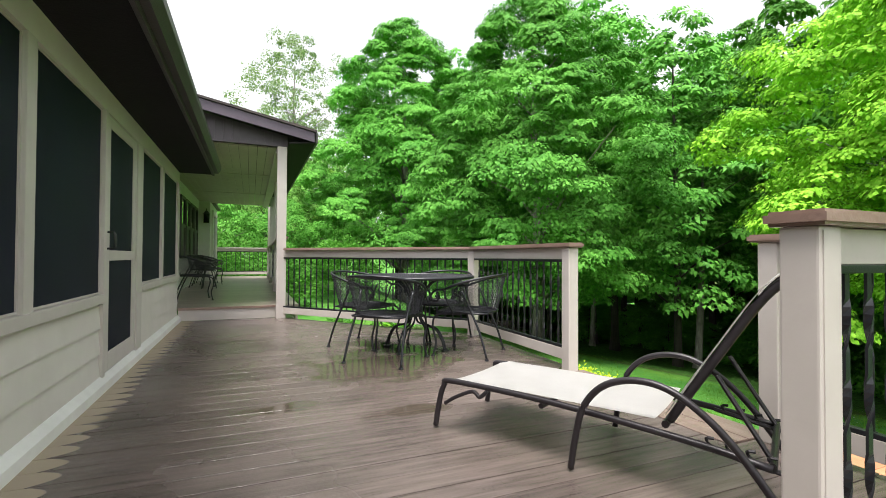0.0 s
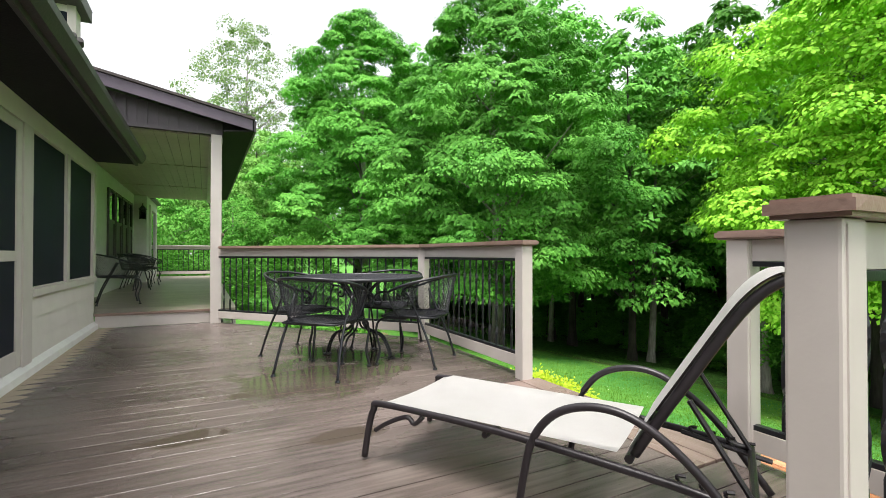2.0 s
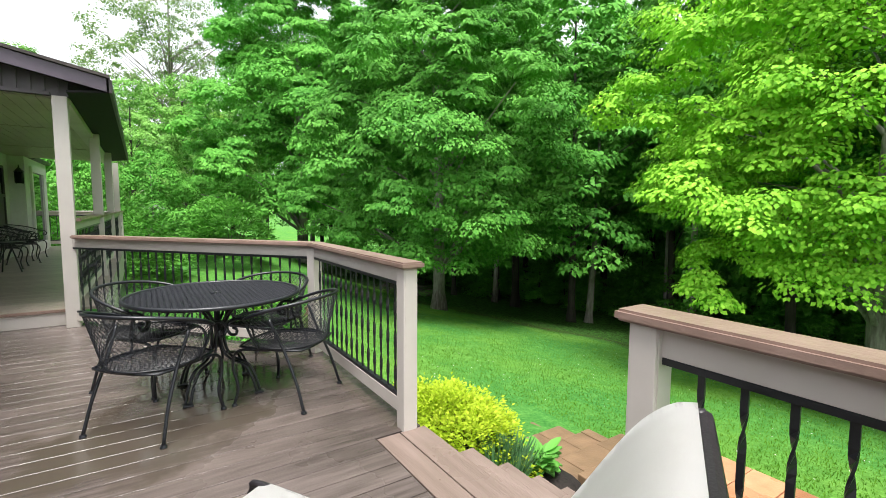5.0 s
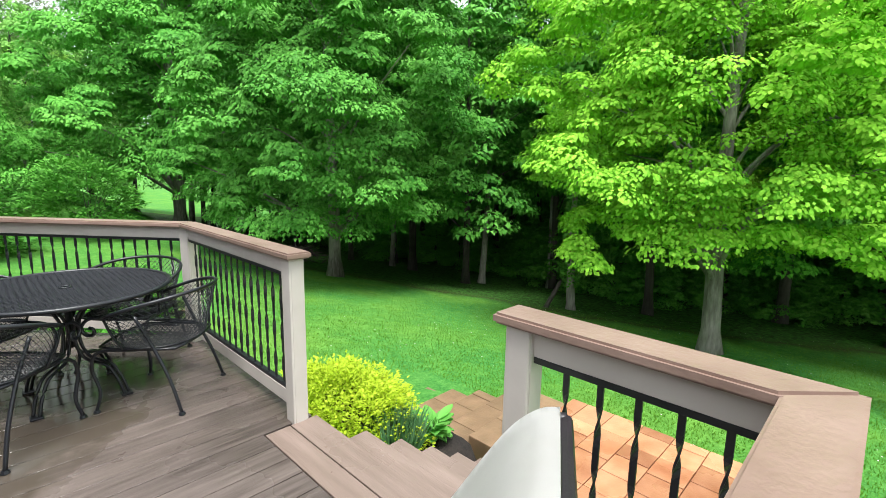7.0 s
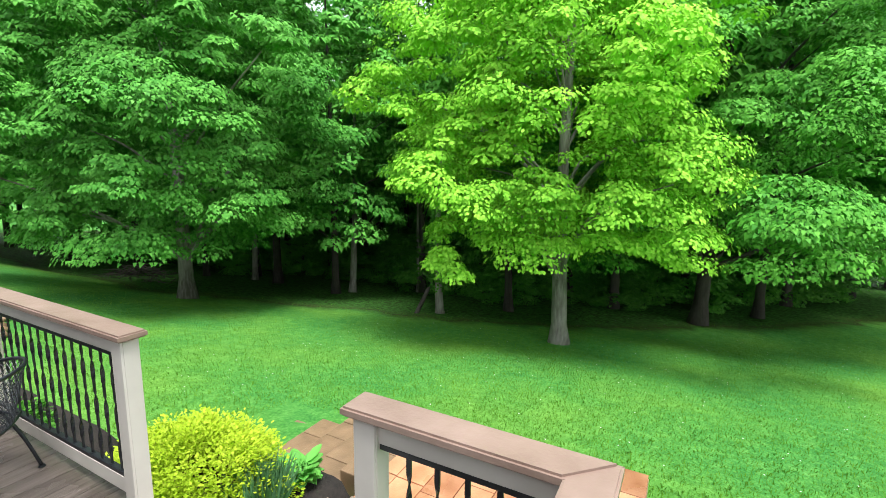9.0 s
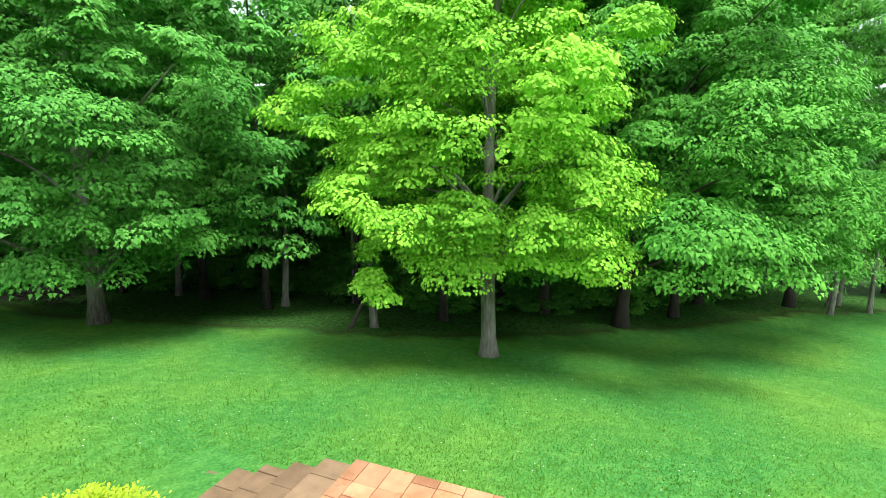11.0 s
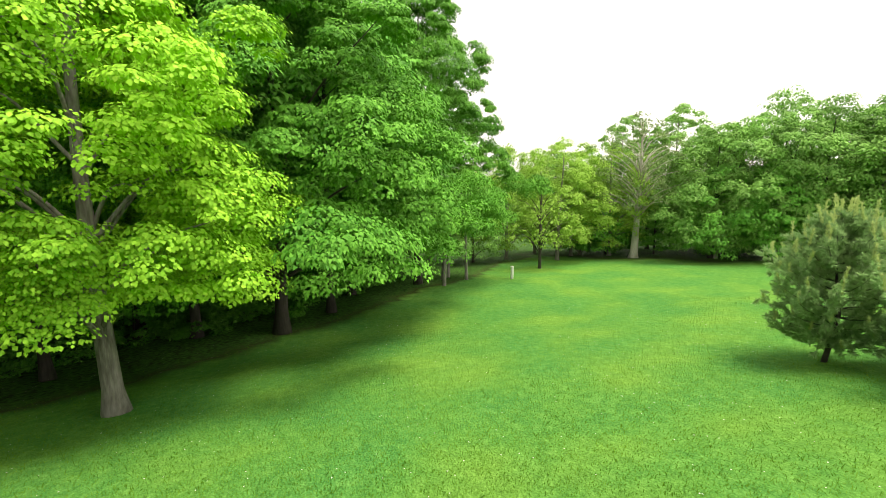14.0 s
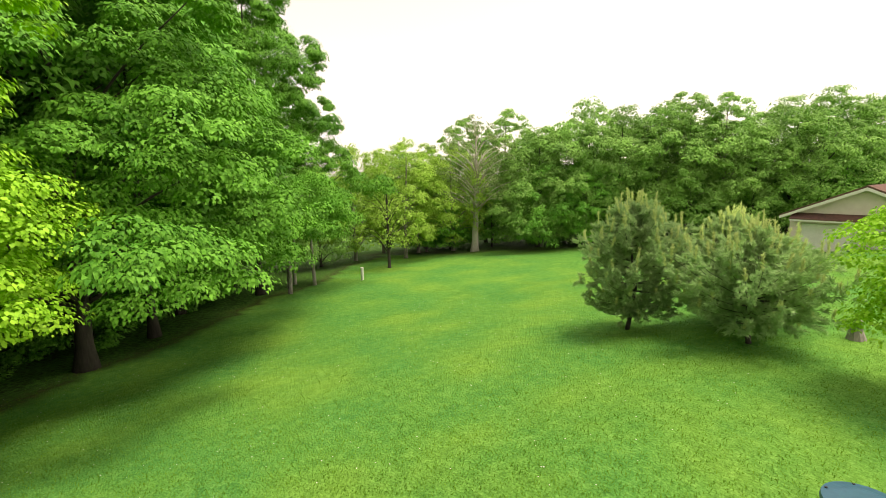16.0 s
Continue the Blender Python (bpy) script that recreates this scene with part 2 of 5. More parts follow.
def dry_board_ends(m):
    """The ends of the boards under the eave have stayed dry and pale, each with a rounded edge."""
    n, l = m.node_tree.nodes, m.node_tree.links
    b = n["Principled BSDF"]
    geo = n.new("ShaderNodeNewGeometry")
    xyz = n.new("ShaderNodeSeparateXYZ")
    l.new(geo.outputs["Position"], xyz.inputs[0])

    def calc(op, *args):
        q = n.new("ShaderNodeMath")
        q.operation = op
        for i, v in enumerate(args):
            if isinstance(v, (int, float)):
                q.inputs[i].default_value = v
            else:
                l.new(v, q.inputs[i])
        return q.outputs[0]

    f = calc("FRACT", calc("MULTIPLY", calc("ADD", xyz.outputs[1], 2.6), 1 / 0.14))
    c = calc("SUBTRACT", calc("MULTIPLY", f, 2.0), 1.0)
    bow = calc("SUBTRACT", 1.0, calc("MULTIPLY", c, c))
    ns = n.new("ShaderNodeTexNoise")
    ns.inputs["Scale"].default_value = 1.7
    l.new(geo.outputs["Position"], ns.inputs["Vector"])
    reach = calc("ADD", calc("MULTIPLY", bow, 0.10), calc("MULTIPLY", ns.outputs["Fac"], 0.16))
    inside = calc("SUBTRACT", reach, calc("ADD", xyz.outputs[0], 0.865))
    mr = n.new("ShaderNodeMapRange")
    mr.inputs["From Min"].default_value, mr.inputs["From Max"].default_value = 0.0, 0.012
    l.new(inside, mr.inputs["Value"])
    for socket, value in (("Base Color", (0.36, 0.30, 0.22, 1)), ("Roughness", 0.8)):
        old = b.inputs[socket].links[0].from_socket
        x = n.new("ShaderNodeMix")
        if socket == "Base Color":
            x.data_type = "RGBA"
            l.new(mr.outputs[0], x.inputs[0]), l.new(old, x.inputs[6])
            x.inputs[7].default_value = value
            l.new(x.outputs[2], b.inputs[socket])
        else:
            l.new(mr.outputs[0], x.inputs[0]), l.new(old, x.inputs[2])
            x.inputs[3].default_value = value
            l.new(x.outputs[0], b.inputs[socket])


dry_board_ends(DECK)


def puddles(m, pools):
    """Standing water on the boards: smooth, darker patches with uneven rims round the given places."""
    n, l = m.node_tree.nodes, m.node_tree.links
    b = n["Principled BSDF"]
    geo = n.new("ShaderNodeNewGeometry")
    ns = n.new("ShaderNodeTexNoise")
    ns.inputs["Scale"].default_value, ns.inputs["Detail"].default_value = 3.2, 5.0
    l.new(geo.outputs["Position"], ns.inputs["Vector"])
    best = None
    for x, y, rx, ry in pools:
        mp = n.new("ShaderNodeMapping")
        mp.inputs["Location"].default_value = (-x / rx, -y / ry, 0)
        mp.inputs["Scale"].default_value = (1 / rx, 1 / ry, 0.01)
        l.new(geo.outputs["Position"], mp.inputs["Vector"])
        d = n.new("ShaderNodeVectorMath")
        d.operation = "LENGTH"
        l.new(mp.outputs[0], d.inputs[0])
        if best is None:
            best = d.outputs["Value"]
        else:
            q = n.new("ShaderNodeMath")
            q.operation = "MINIMUM"
            l.new(best, q.inputs[0]), l.new(d.outputs["Value"], q.inputs[1])
            best = q.outputs[0]
    ad = n.new("ShaderNodeMath")
    ad.operation = "MULTIPLY_ADD"
    ad.inputs[1].default_value = 1.8
    l.new(ns.outputs["Fac"], ad.inputs[0]), l.new(best, ad.inputs[2])
    mr = n.new("ShaderNodeMapRange")
    mr.inputs["From Min"].default_value, mr.inputs["From Max"].default_value = 1.55, 1.80
    mr.inputs["To Min"].default_value, mr.inputs["To Max"].default_value = 1.0, 0.0
    l.new(ad.outputs[0], mr.inputs["Value"])
    old = b.inputs["Base Color"].links[0].from_socket
    x = n.new("ShaderNodeMix")
    x.data_type = "RGBA"
    x.inputs[7].default_value = (0.085, 0.068, 0.053, 1)
    l.new(mr.outputs[0], x.inputs[0]), l.new(old, x.inputs[6]), l.new(x.outputs[2], b.inputs["Base Color"])
    old = b.inputs["Roughness"].links[0].from_socket
    x = n.new("ShaderNodeMix")
    x.inputs[3].default_value = 0.05
    l.new(mr.outputs[0], x.inputs[0]), l.new(old, x.inputs[2]), l.new(x.outputs[0], b.inputs["Roughness"])
    if b.inputs["Normal"].links:
        bump = b.inputs["Normal"].links[0].from_node
        inv = n.new("ShaderNodeMath")
        inv.operation = "MULTIPLY_ADD"
        k = bump.inputs["Strength"].default_value
        inv.inputs[1].default_value, inv.inputs[2].default_value = -0.9 * k, k
        l.new(mr.outputs[0], inv.inputs[0]), l.new(inv.outputs[0], bump.inputs["Strength"])


puddles(DECK, ((0.95, 3.55, 0.75, 0.55), (1.5, 4.3, 0.7, 0.7), (0.2, 2.75, 0.25, 0.12), (0.85, 2.45, 0.30, 0.10)))


# ---- building helpers ----
def part(name, bm, material, parent=None, label="", smooth=False):
    """Links a bmesh as one mesh object, under a thing or a part."""
    me = bpy.data.meshes.new(name)
    bm.to_mesh(me)
    bm.free()
    me.materials.append(material)
    if smooth:
        me.shade_smooth()
    ob = new(name, me)
    if parent:
        ob.parent = parent
    return tagged(ob, label)


def empty(name, m, label, category, group="", kind=""):
    ob = new(name)
    ob.matrix_world = m
    ob.empty_display_size = 0.1
    return tagged(ob, label, category, group, kind)


def box(bm, lo, hi, bevel=0.0):
    c = [(lo[i] + hi[i]) / 2 for i in range(3)]
    s = [max(hi[i] - lo[i], 1e-4) for i in range(3)]
    r = bmesh.ops.create_cube(bm, size=1, matrix=Matrix.LocRotScale(c, None, s))
    if bevel:
        es = list({e for v in r["verts"] for e in v.link_edges})
        bmesh.ops.bevel(bm, geom=es, offset=bevel, segments=2, affect="EDGES", profile=0.6)
    return bm


def boxed(lo, hi, bevel=0.0):
    return box(bmesh.new(), lo, hi, bevel)


def prism(bm, pts, axis, a, b):
    """An outline of 2D points, drawn out along an axis from a to b."""
    def at(p, v):
        q = list(p)
        q.insert(axis, v)
        return q
    f0 = [bm.verts.new(at(p, a)) for p in pts]
    f1 = [bm.verts.new(at(p, b)) for p in pts]
    bm.faces.new(f0), bm.faces.new(f1[::-1])
    for i in range(len(pts)):
        j = (i + 1) % len(pts)
        bm.faces.new((f0[i], f1[i], f1[j], f0[j]))
    bmesh.ops.recalc_face_normals(bm, faces=bm.faces)
    return bm


def tube(bm, pts, radii, sides=8, closed=False):
    """A tube along a line of points, tapering by radii."""
    pts = [Vector(p) for p in pts]
    if isinstance(radii, (int, float)):
        radii = [radii] * len(pts)
    rings = []
    n = len(pts)
    for i, p in enumerate(pts):
        d = (pts[(i + 1) % n] - pts[i - 1]) if closed else (pts[min(i + 1, n - 1)] - pts[max(i - 1, 0)])
        d.normalize()
        up = Vector((0, 0, 1)) if abs(d.z) < 0.9 else Vector((1, 0, 0))
        u = d.cross(up).normalized()
        v = d.cross(u)
        rings.append([bm.verts.new(p + radii[i] * (math.cos(a) * u + math.sin(a) * v))
                      for a in (2 * math.pi * k / sides for k in range(sides))])
    for i in range(n if closed else n - 1):
        r0, r1 = rings[i], rings[(i + 1) % n]
        for k in range(sides):
            bm.faces.new((r0[k], r0[(k + 1) % sides], r1[(k + 1) % sides], r1[k]))
    if not closed:
        bm.faces.new(rings[0][::-1]), bm.faces.new(rings[-1])
    bmesh.ops.recalc_face_normals(bm, faces=bm.faces)
    return bm


def curve(ctrl, n=8):
    """A smooth line through control points."""
    c = [Vector(p) for p in ctrl]
    c = [2 * c[0] - c[1], *c, 2 * c[-1] - c[-2]]
    out = []
    for i in range(1, len(c) - 2):
        for k in range(n):
            t = k / n
            p0, p1, p2, p3 = c[i - 1:i + 3]
            out.append(0.5 * (2 * p1 + (p2 - p0) * t + (2 * p0 - 5 * p1 + 4 * p2 - p3) * t * t + (3 * p1 - p0 - 3 * p2 + p3) * t ** 3))
    return out + [c[-2]]


def merged(bms):
    """Joins meshes that are one piece."""
    out = bmesh.new()
    for b in bms:
        me = bpy.data.meshes.new("tmp")
        b.to_mesh(me)
        b.free()
        out.from_mesh(me)
        bpy.data.meshes.remove(me)
    return out


def ground_z(x, y):
    d = x - 2.0
    z = -1.45 - 0.17 * min(max(d - 3, 0), 14) - 0.08 * max(d - 17, 0)
    y2 = min(max(y, -40), 25)
    z -= 0.03 * (y2 - 3) if y2 > 3 else 0.012 * (y2 - 3)
    # a rise beyond the porch
    u, v = min(1, max(0, (y - 13) / 22)), min(1, max(0, (13 - x) / 9))
    return z + 2.3 * u * u * (3 - 2 * u) * v * v * (3 - 2 * v)


def woods_edge(y):
    """Where the lawn meets the woods on the garden side."""
    return max(10.6, 15.4 + 0.9 * max(0, 5 - y) - 0.35 * max(0, y - 5))


# ---- ground ----
def lines(a, b, fine_a, fine_b, fine, coarse):
    v, x = [], a
    while x < b:
        v.append(x)
        x += fine if fine_a <= x < fine_b else coarse
    return v + [b]


def build_ground():
    xs = [-3000, -900, -300] + lines(-120, 160, -8, 40, 0.8, 5) + [300, 900, 3000]
    ys = [-3000, -900, -300] + lines(-160, 160, -25, 40, 0.8, 5) + [300, 900, 3000]
    verts, woods = [], []
    for y in ys:
        for x in xs:
            far = max(abs(x), abs(y))
            z = ground_z(x, y) if far < 200 else -12.0
            if far < 200:
                z += 0.06 * noise.noise(Vector((x * 0.25, y * 0.25, 0))) * min(1, max(0, (x - 3) / 3))
            verts.append((x, y, z))
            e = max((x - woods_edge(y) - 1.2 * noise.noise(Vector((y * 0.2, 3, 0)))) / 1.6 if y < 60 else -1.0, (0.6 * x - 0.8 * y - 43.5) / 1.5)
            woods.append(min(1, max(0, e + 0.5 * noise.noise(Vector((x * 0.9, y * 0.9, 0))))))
    nx = len(xs)
    faces = [(j * nx + i, j * nx + i + 1, (j + 1) * nx + i + 1, (j + 1) * nx + i) for j in range(len(ys) - 1) for i in range(nx - 1)]
    me = bpy.data.meshes.new("ground")
    me.from_pydata(verts, [], faces)
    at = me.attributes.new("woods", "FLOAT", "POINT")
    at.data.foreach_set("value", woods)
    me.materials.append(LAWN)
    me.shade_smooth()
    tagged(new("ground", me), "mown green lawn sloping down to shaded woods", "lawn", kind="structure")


build_ground()

# ---- deck ----
WALL = -0.89          # face of the house wall
EDGE = 2.31           # outer edge of the deck
PORCH_Y = 6.88        # front edge of the porch


def deck_end(y):
    """Where the boards end on the garden side."""
    return EDGE if y < 4.58 else EDGE - (y - 4.58) * 1.88 / 2.2


def build_deck():
    deck = empty("floor", pose(0, 0, 0), "wet brown composite deck boards with puddles", "deck", kind="structure")
    width, gap, y = 0.14, 0.005, -2.6
    rng = random.Random(4)
    while y < PORCH_Y - 0.02:
        a, b = y, min(y + width - gap, PORCH_Y - 0.005)
        x1a, x1b = deck_end(a), deck_end(b)
        if 1.45 < (a + b) / 2 < 2.85:
            x1a = x1b = EDGE - 0.29
        bm = bmesh.new()
        dz = rng.uniform(-0.0008, 0.0008)
        prism(bm, [(WALL + 0.03, a), (x1a, a), (x1b, b), (WALL + 0.03, b)], 2, -0.028, dz)
        es = [e for e in bm.edges if all(v.co.z > -0.01 for v in e.verts) and abs(e.verts[0].co.y - e.verts[1].co.y) < 0.001]
        bmesh.ops.bevel(bm, geom=es, offset=0.0014, segments=1, affect="EDGES")
        part("board", bm, DECK, deck)
        y += width
    for i in range(2):
        part("border_board", boxed((EDGE - 0.283 + i * 0.145, 1.47, -0.028), (EDGE - 0.145 + i * 0.145 + (0.02 if i else 0), 2.84, 0.003), 0.004), STEP, deck)
    part("joist_bed", boxed((WALL + 0.04, -2.6, -0.3), (EDGE - 0.35, PORCH_Y - 2.3, -0.04)), DARKTRIM, deck)
    rim = bmesh.new()
    box(rim, (EDGE - 0.04, 2.85, -0.30), (EDGE - 0.005, 4.56, -0.03))
    box(rim, (EDGE - 0.04, -2.6, -0.30), (EDGE - 0.005, 1.46, -0.03))
    part("rim_joist", rim, STEP, deck)
    rim = bmesh.new()
    prism(rim, [(EDGE - 0.01, 4.58), (EDGE - 1.975, 6.88), (EDGE - 2.01, 6.86), (EDGE - 0.045, 4.56)], 2, -0.30, -0.03)
    part("rim_joist", rim, STEP, deck)
    sk = bmesh.new()
    box(sk, (EDGE - 0.10, -2.6, -2.0), (EDGE - 0.06, 4.5, -0.301))
    prism(sk, [(EDGE - 0.06, 4.55), (EDGE - 2.02, 6.85), (EDGE - 2.06, 6.83), (EDGE - 0.10, 4.52)], 2, -2.0, -0.301)
    part("skirt", sk, DARKTRIM, deck, "dark boarding under the deck")


build_deck()


def baluster_mesh():
    """A flat iron bar, twisted in three places."""
    bm = bmesh.new()
    h, rings = 0.66, []
    steps = 30
    for i in range(steps + 1):
        t = i / steps
        turn = 0.0
        for c in (0.2, 0.5, 0.8):
            turn += math.pi * min(1, max(0, (t - c + 0.10) / 0.20))
        w, d = 0.0095, 0.0035
        ca, sa = math.cos(turn), math.sin(turn)
        rings.append([bm.verts.new((x * ca - y * sa, x * sa + y * ca, 0.165 + h * t)) for x, y in ((-w, -d), (w, -d), (w, d), (-w, d))])
    for r0, r1 in zip(rings, rings[1:]):
        for k in range(4):
            bm.faces.new((r0[k], r0[(k + 1) % 4], r1[(k + 1) % 4], r1[k]))
    box(bm, (-0.014, -0.014, 0.166), (0.014, 0.014, 0.18), 0.003)
    bmesh.ops.recalc_face_normals(bm, faces=bm.faces)
    me = bpy.data.meshes.new("baluster")
    bm.to_mesh(me)
    bm.free()
    me.materials.append(IRON)
    return me


BALUSTER = baluster_mesh()


def railing(a, b, label, z=0.0, pitch=0.1, lower=0.10):
    """A run of railing between the middles of two posts: boards, black channels and twisted bars, without the cap."""
    a, b = Vector((*a, z)), Vector((*b, z))
    run = (b - a).length
    ang = math.degrees(math.atan2(b.y - a.y, b.x - a.x))
    r = empty("deck_railing", pose(a.x, a.y, z, 0, 0, ang), label, "railing", "railings round the deck")
    s, e = 0.046, run - 0.046
    part("upper_board", boxed((s, -0.019, 0.842), (e, 0.019, 0.929), 0.003), PAINT, r)
    part("lower_board", boxed((s, -0.019, lower - 0.03), (e, 0.019, lower + 0.055), 0.003), PAINT, r)
    for zz in (0.820, lower + 0.056):
        ch = boxed((s, -0.017, zz), (e, 0.017, zz + 0.021), 0.003)
        part("channel", ch, IRON, r, "black metal channel")
    n = max(2, round((e - s) / pitch))
    for i in range(1, n):
        o = new("baluster", BALUSTER)
        o.parent = r
        o.location = (s + (e - s) * i / n, 0, 0)
    return r


def rail_post(x, y, turn=0.0, z0=0.0, top=0.93, w=0.088, label="cream painted square railing post"):
    p = empty("railing_post", pose(x, y, 0, 0, 0, turn), label, "post", "posts of the railing")
    h = w / 2
    part("shaft", boxed((-h, -h, z0), (h, h, top), 0.006), PAINT, p)
    trim = bmesh.new()
    box(trim, (-h + 0.012, -h - 0.003, z0 + 0.02), (h - 0.012, -h + 0.002, top - 0.01))
    box(trim, (-h + 0.012, h - 0.002, z0 + 0.02), (h - 0.012, h + 0.003, top - 0.01))
    part("face_board", trim, PAINT, p)
    return p


def rail_cap(pts, label):
    """A flat brown board lying over posts and boards, mitred at the corners."""
    c = empty("rail_cap", pose(0, 0, 0), label, "rail cap", "caps of the railing")
    pts = [Vector(p) for p in pts]
    hw = 0.068
    offs = []
    for i, p in enumerate(pts):
        d0 = (p - pts[i - 1]).normalized() if i else None
        d1 = (pts[i + 1] - p).normalized() if i + 1 < len(pts) else None
        d0, d1 = d0 or d1, d1 or d0
        n0, n1 = Vector((-d0.y, d0.x)), Vector((-d1.y, d1.x))
        m = (n0 + n1).normalized()
        offs.append(m * (hw / m.dot(n0)))
    for i in range(len(pts) - 1):
        g = (pts[i + 1] - pts[i]).normalized() * 0.0012
        bm = prism(bmesh.new(), [tuple(q) for q in (pts[i] + offs[i] + g, pts[i] - offs[i] + g, pts[i + 1] - offs[i + 1] - g, pts[i + 1] + offs[i + 1] - g)], 2, 0.931, 0.967)
        bmesh.ops.bevel(bm, geom=[e for e in bm.edges if abs(e.verts[0].co.z - e.verts[1].co.z) < 0.01], offset=0.008, segments=2, affect="EDGES")
        part("cap_board", bm, CAP, c)
    return c


POST_R, POST_M, POST_P = (2.235, 2.88), (2.24, 4.55), (0.37, 6.74)
POST_Q, POST_K, POST_N = (2.245, 1.40), (2.245, 0.665), (1.20, 0.667)
rail_post(*POST_R, z0=-0.02)
rail_post(*POST_M, 22, z0=0.0)
rail_post(*POST_Q)
rail_post(*POST_K)
rail_post(*POST_N, w=0.086)
railing(POST_R, POST_M, "cream railing with black twisted iron balusters beside the table")
railing(POST_M, POST_P, "long cream railing with black twisted iron balusters behind the table")
railing(POST_Q, POST_K, "short cream railing with black twisted balusters beside the lounger")
railing(POST_K, POST_N, "short cream railing with black twisted balusters at the deck corner")
rail_cap([(2.235, 2.80), (2.24, 4.55), (0.44, 6.66)], "long weathered brown rail cap with a bend")
rail_cap([(2.245, 1.48), (2.245, 0.665), (1.137, 0.667)], "brown rail cap mitred at the deck corner")


# ---- steps, landing and garden bed ----
def build_steps():
    st = empty("deck_steps", pose(EDGE, 2.1, 0), "brown boarded steps going down from the deck", "steps")
    for i in range(1, 6):
        x0, z = 0.02 + 0.285 * (i - 1), -0.18 * i
        for k in range(2):
            b = boxed((x0 + k * 0.148, -0.66, z - 0.03), (x0 + k * 0.148 + 0.143, 0.66, z), 0.004)
            part("tread_board", b, STEP, st)
        part("riser", boxed((x0 - 0.018, -0.64, z + 0.002), (x0 - 0.002, 0.64, z + 0.148)), STEP, st)
    for sy in (-0.63, 0.60):
        pts = [(0, -0.22), (1.44, -1.13), (1.44, -1.5), (1.0, -1.5), (0, -0.6)]
        bm = prism(bmesh.new(), [(p[0], p[1]) for p in pts], 1, sy, sy + 0.035)
        part("stringer", bm, STEP, st)


build_steps()

LAND_Z = -1.08


def build_landing():
    la = empty("pavement", pose(0, 0, 0), "orange clay paver landing, wet and patchy", "paving", kind="structure")
    rng = random.Random(11)
    part("bed", boxed((3.62, 0.62, -1.9), (5.56, 2.90, LAND_Z - 0.045)), STONE, la, "tan block side of the landing")
    y, row = 0.62, 0
    while y < 2.86:
        d = min((0.30, 0.30, 0.22)[row % 3], 2.90 - y)
        x = 3.62 - (0.17 if row % 2 else 0.0)
        while x < 5.54:
            w = rng.choice((0.30, 0.45, 0.30, 0.22))
            a, b = max(x, 3.62), min(x + w, 5.56)
            if 5.56 - b < 0.1:
                b = 5.56
            if b - a > 0.05:
                bm = boxed((a + 0.004, y + 0.004, LAND_Z - 0.05), (b - 0.004, y + d - 0.004, LAND_Z + rng.uniform(-0.003, 0.004)), 0.006)
                part("paver", bm, PAVER, la)
            x = b if b >= 5.56 else x + w
        y += d


build_landing()


def build_stone_steps():
    ss = empty("stone_steps", pose(4.9, 2.92, LAND_Z), "tan stone steps descending from the paved landing to the lawn", "steps")
    rng = random.Random(5)
    for i in range(5):
        z = -0.10 * (i + 1)
        x = -0.62 - 0.10 * i
        while x < 0.62 - 0.07 * i:
            w = rng.uniform(0.32, 0.55)
            b = min(x + w, 0.66 - 0.07 * i)
            part("tread_stone", boxed((x + 0.004, 0.40 * i, z - 0.6), (b - 0.004, 0.40 * i + 0.42, z + rng.uniform(-0.004, 0.004)), 0.012), STONE, ss)
            x = b


build_stone_steps()


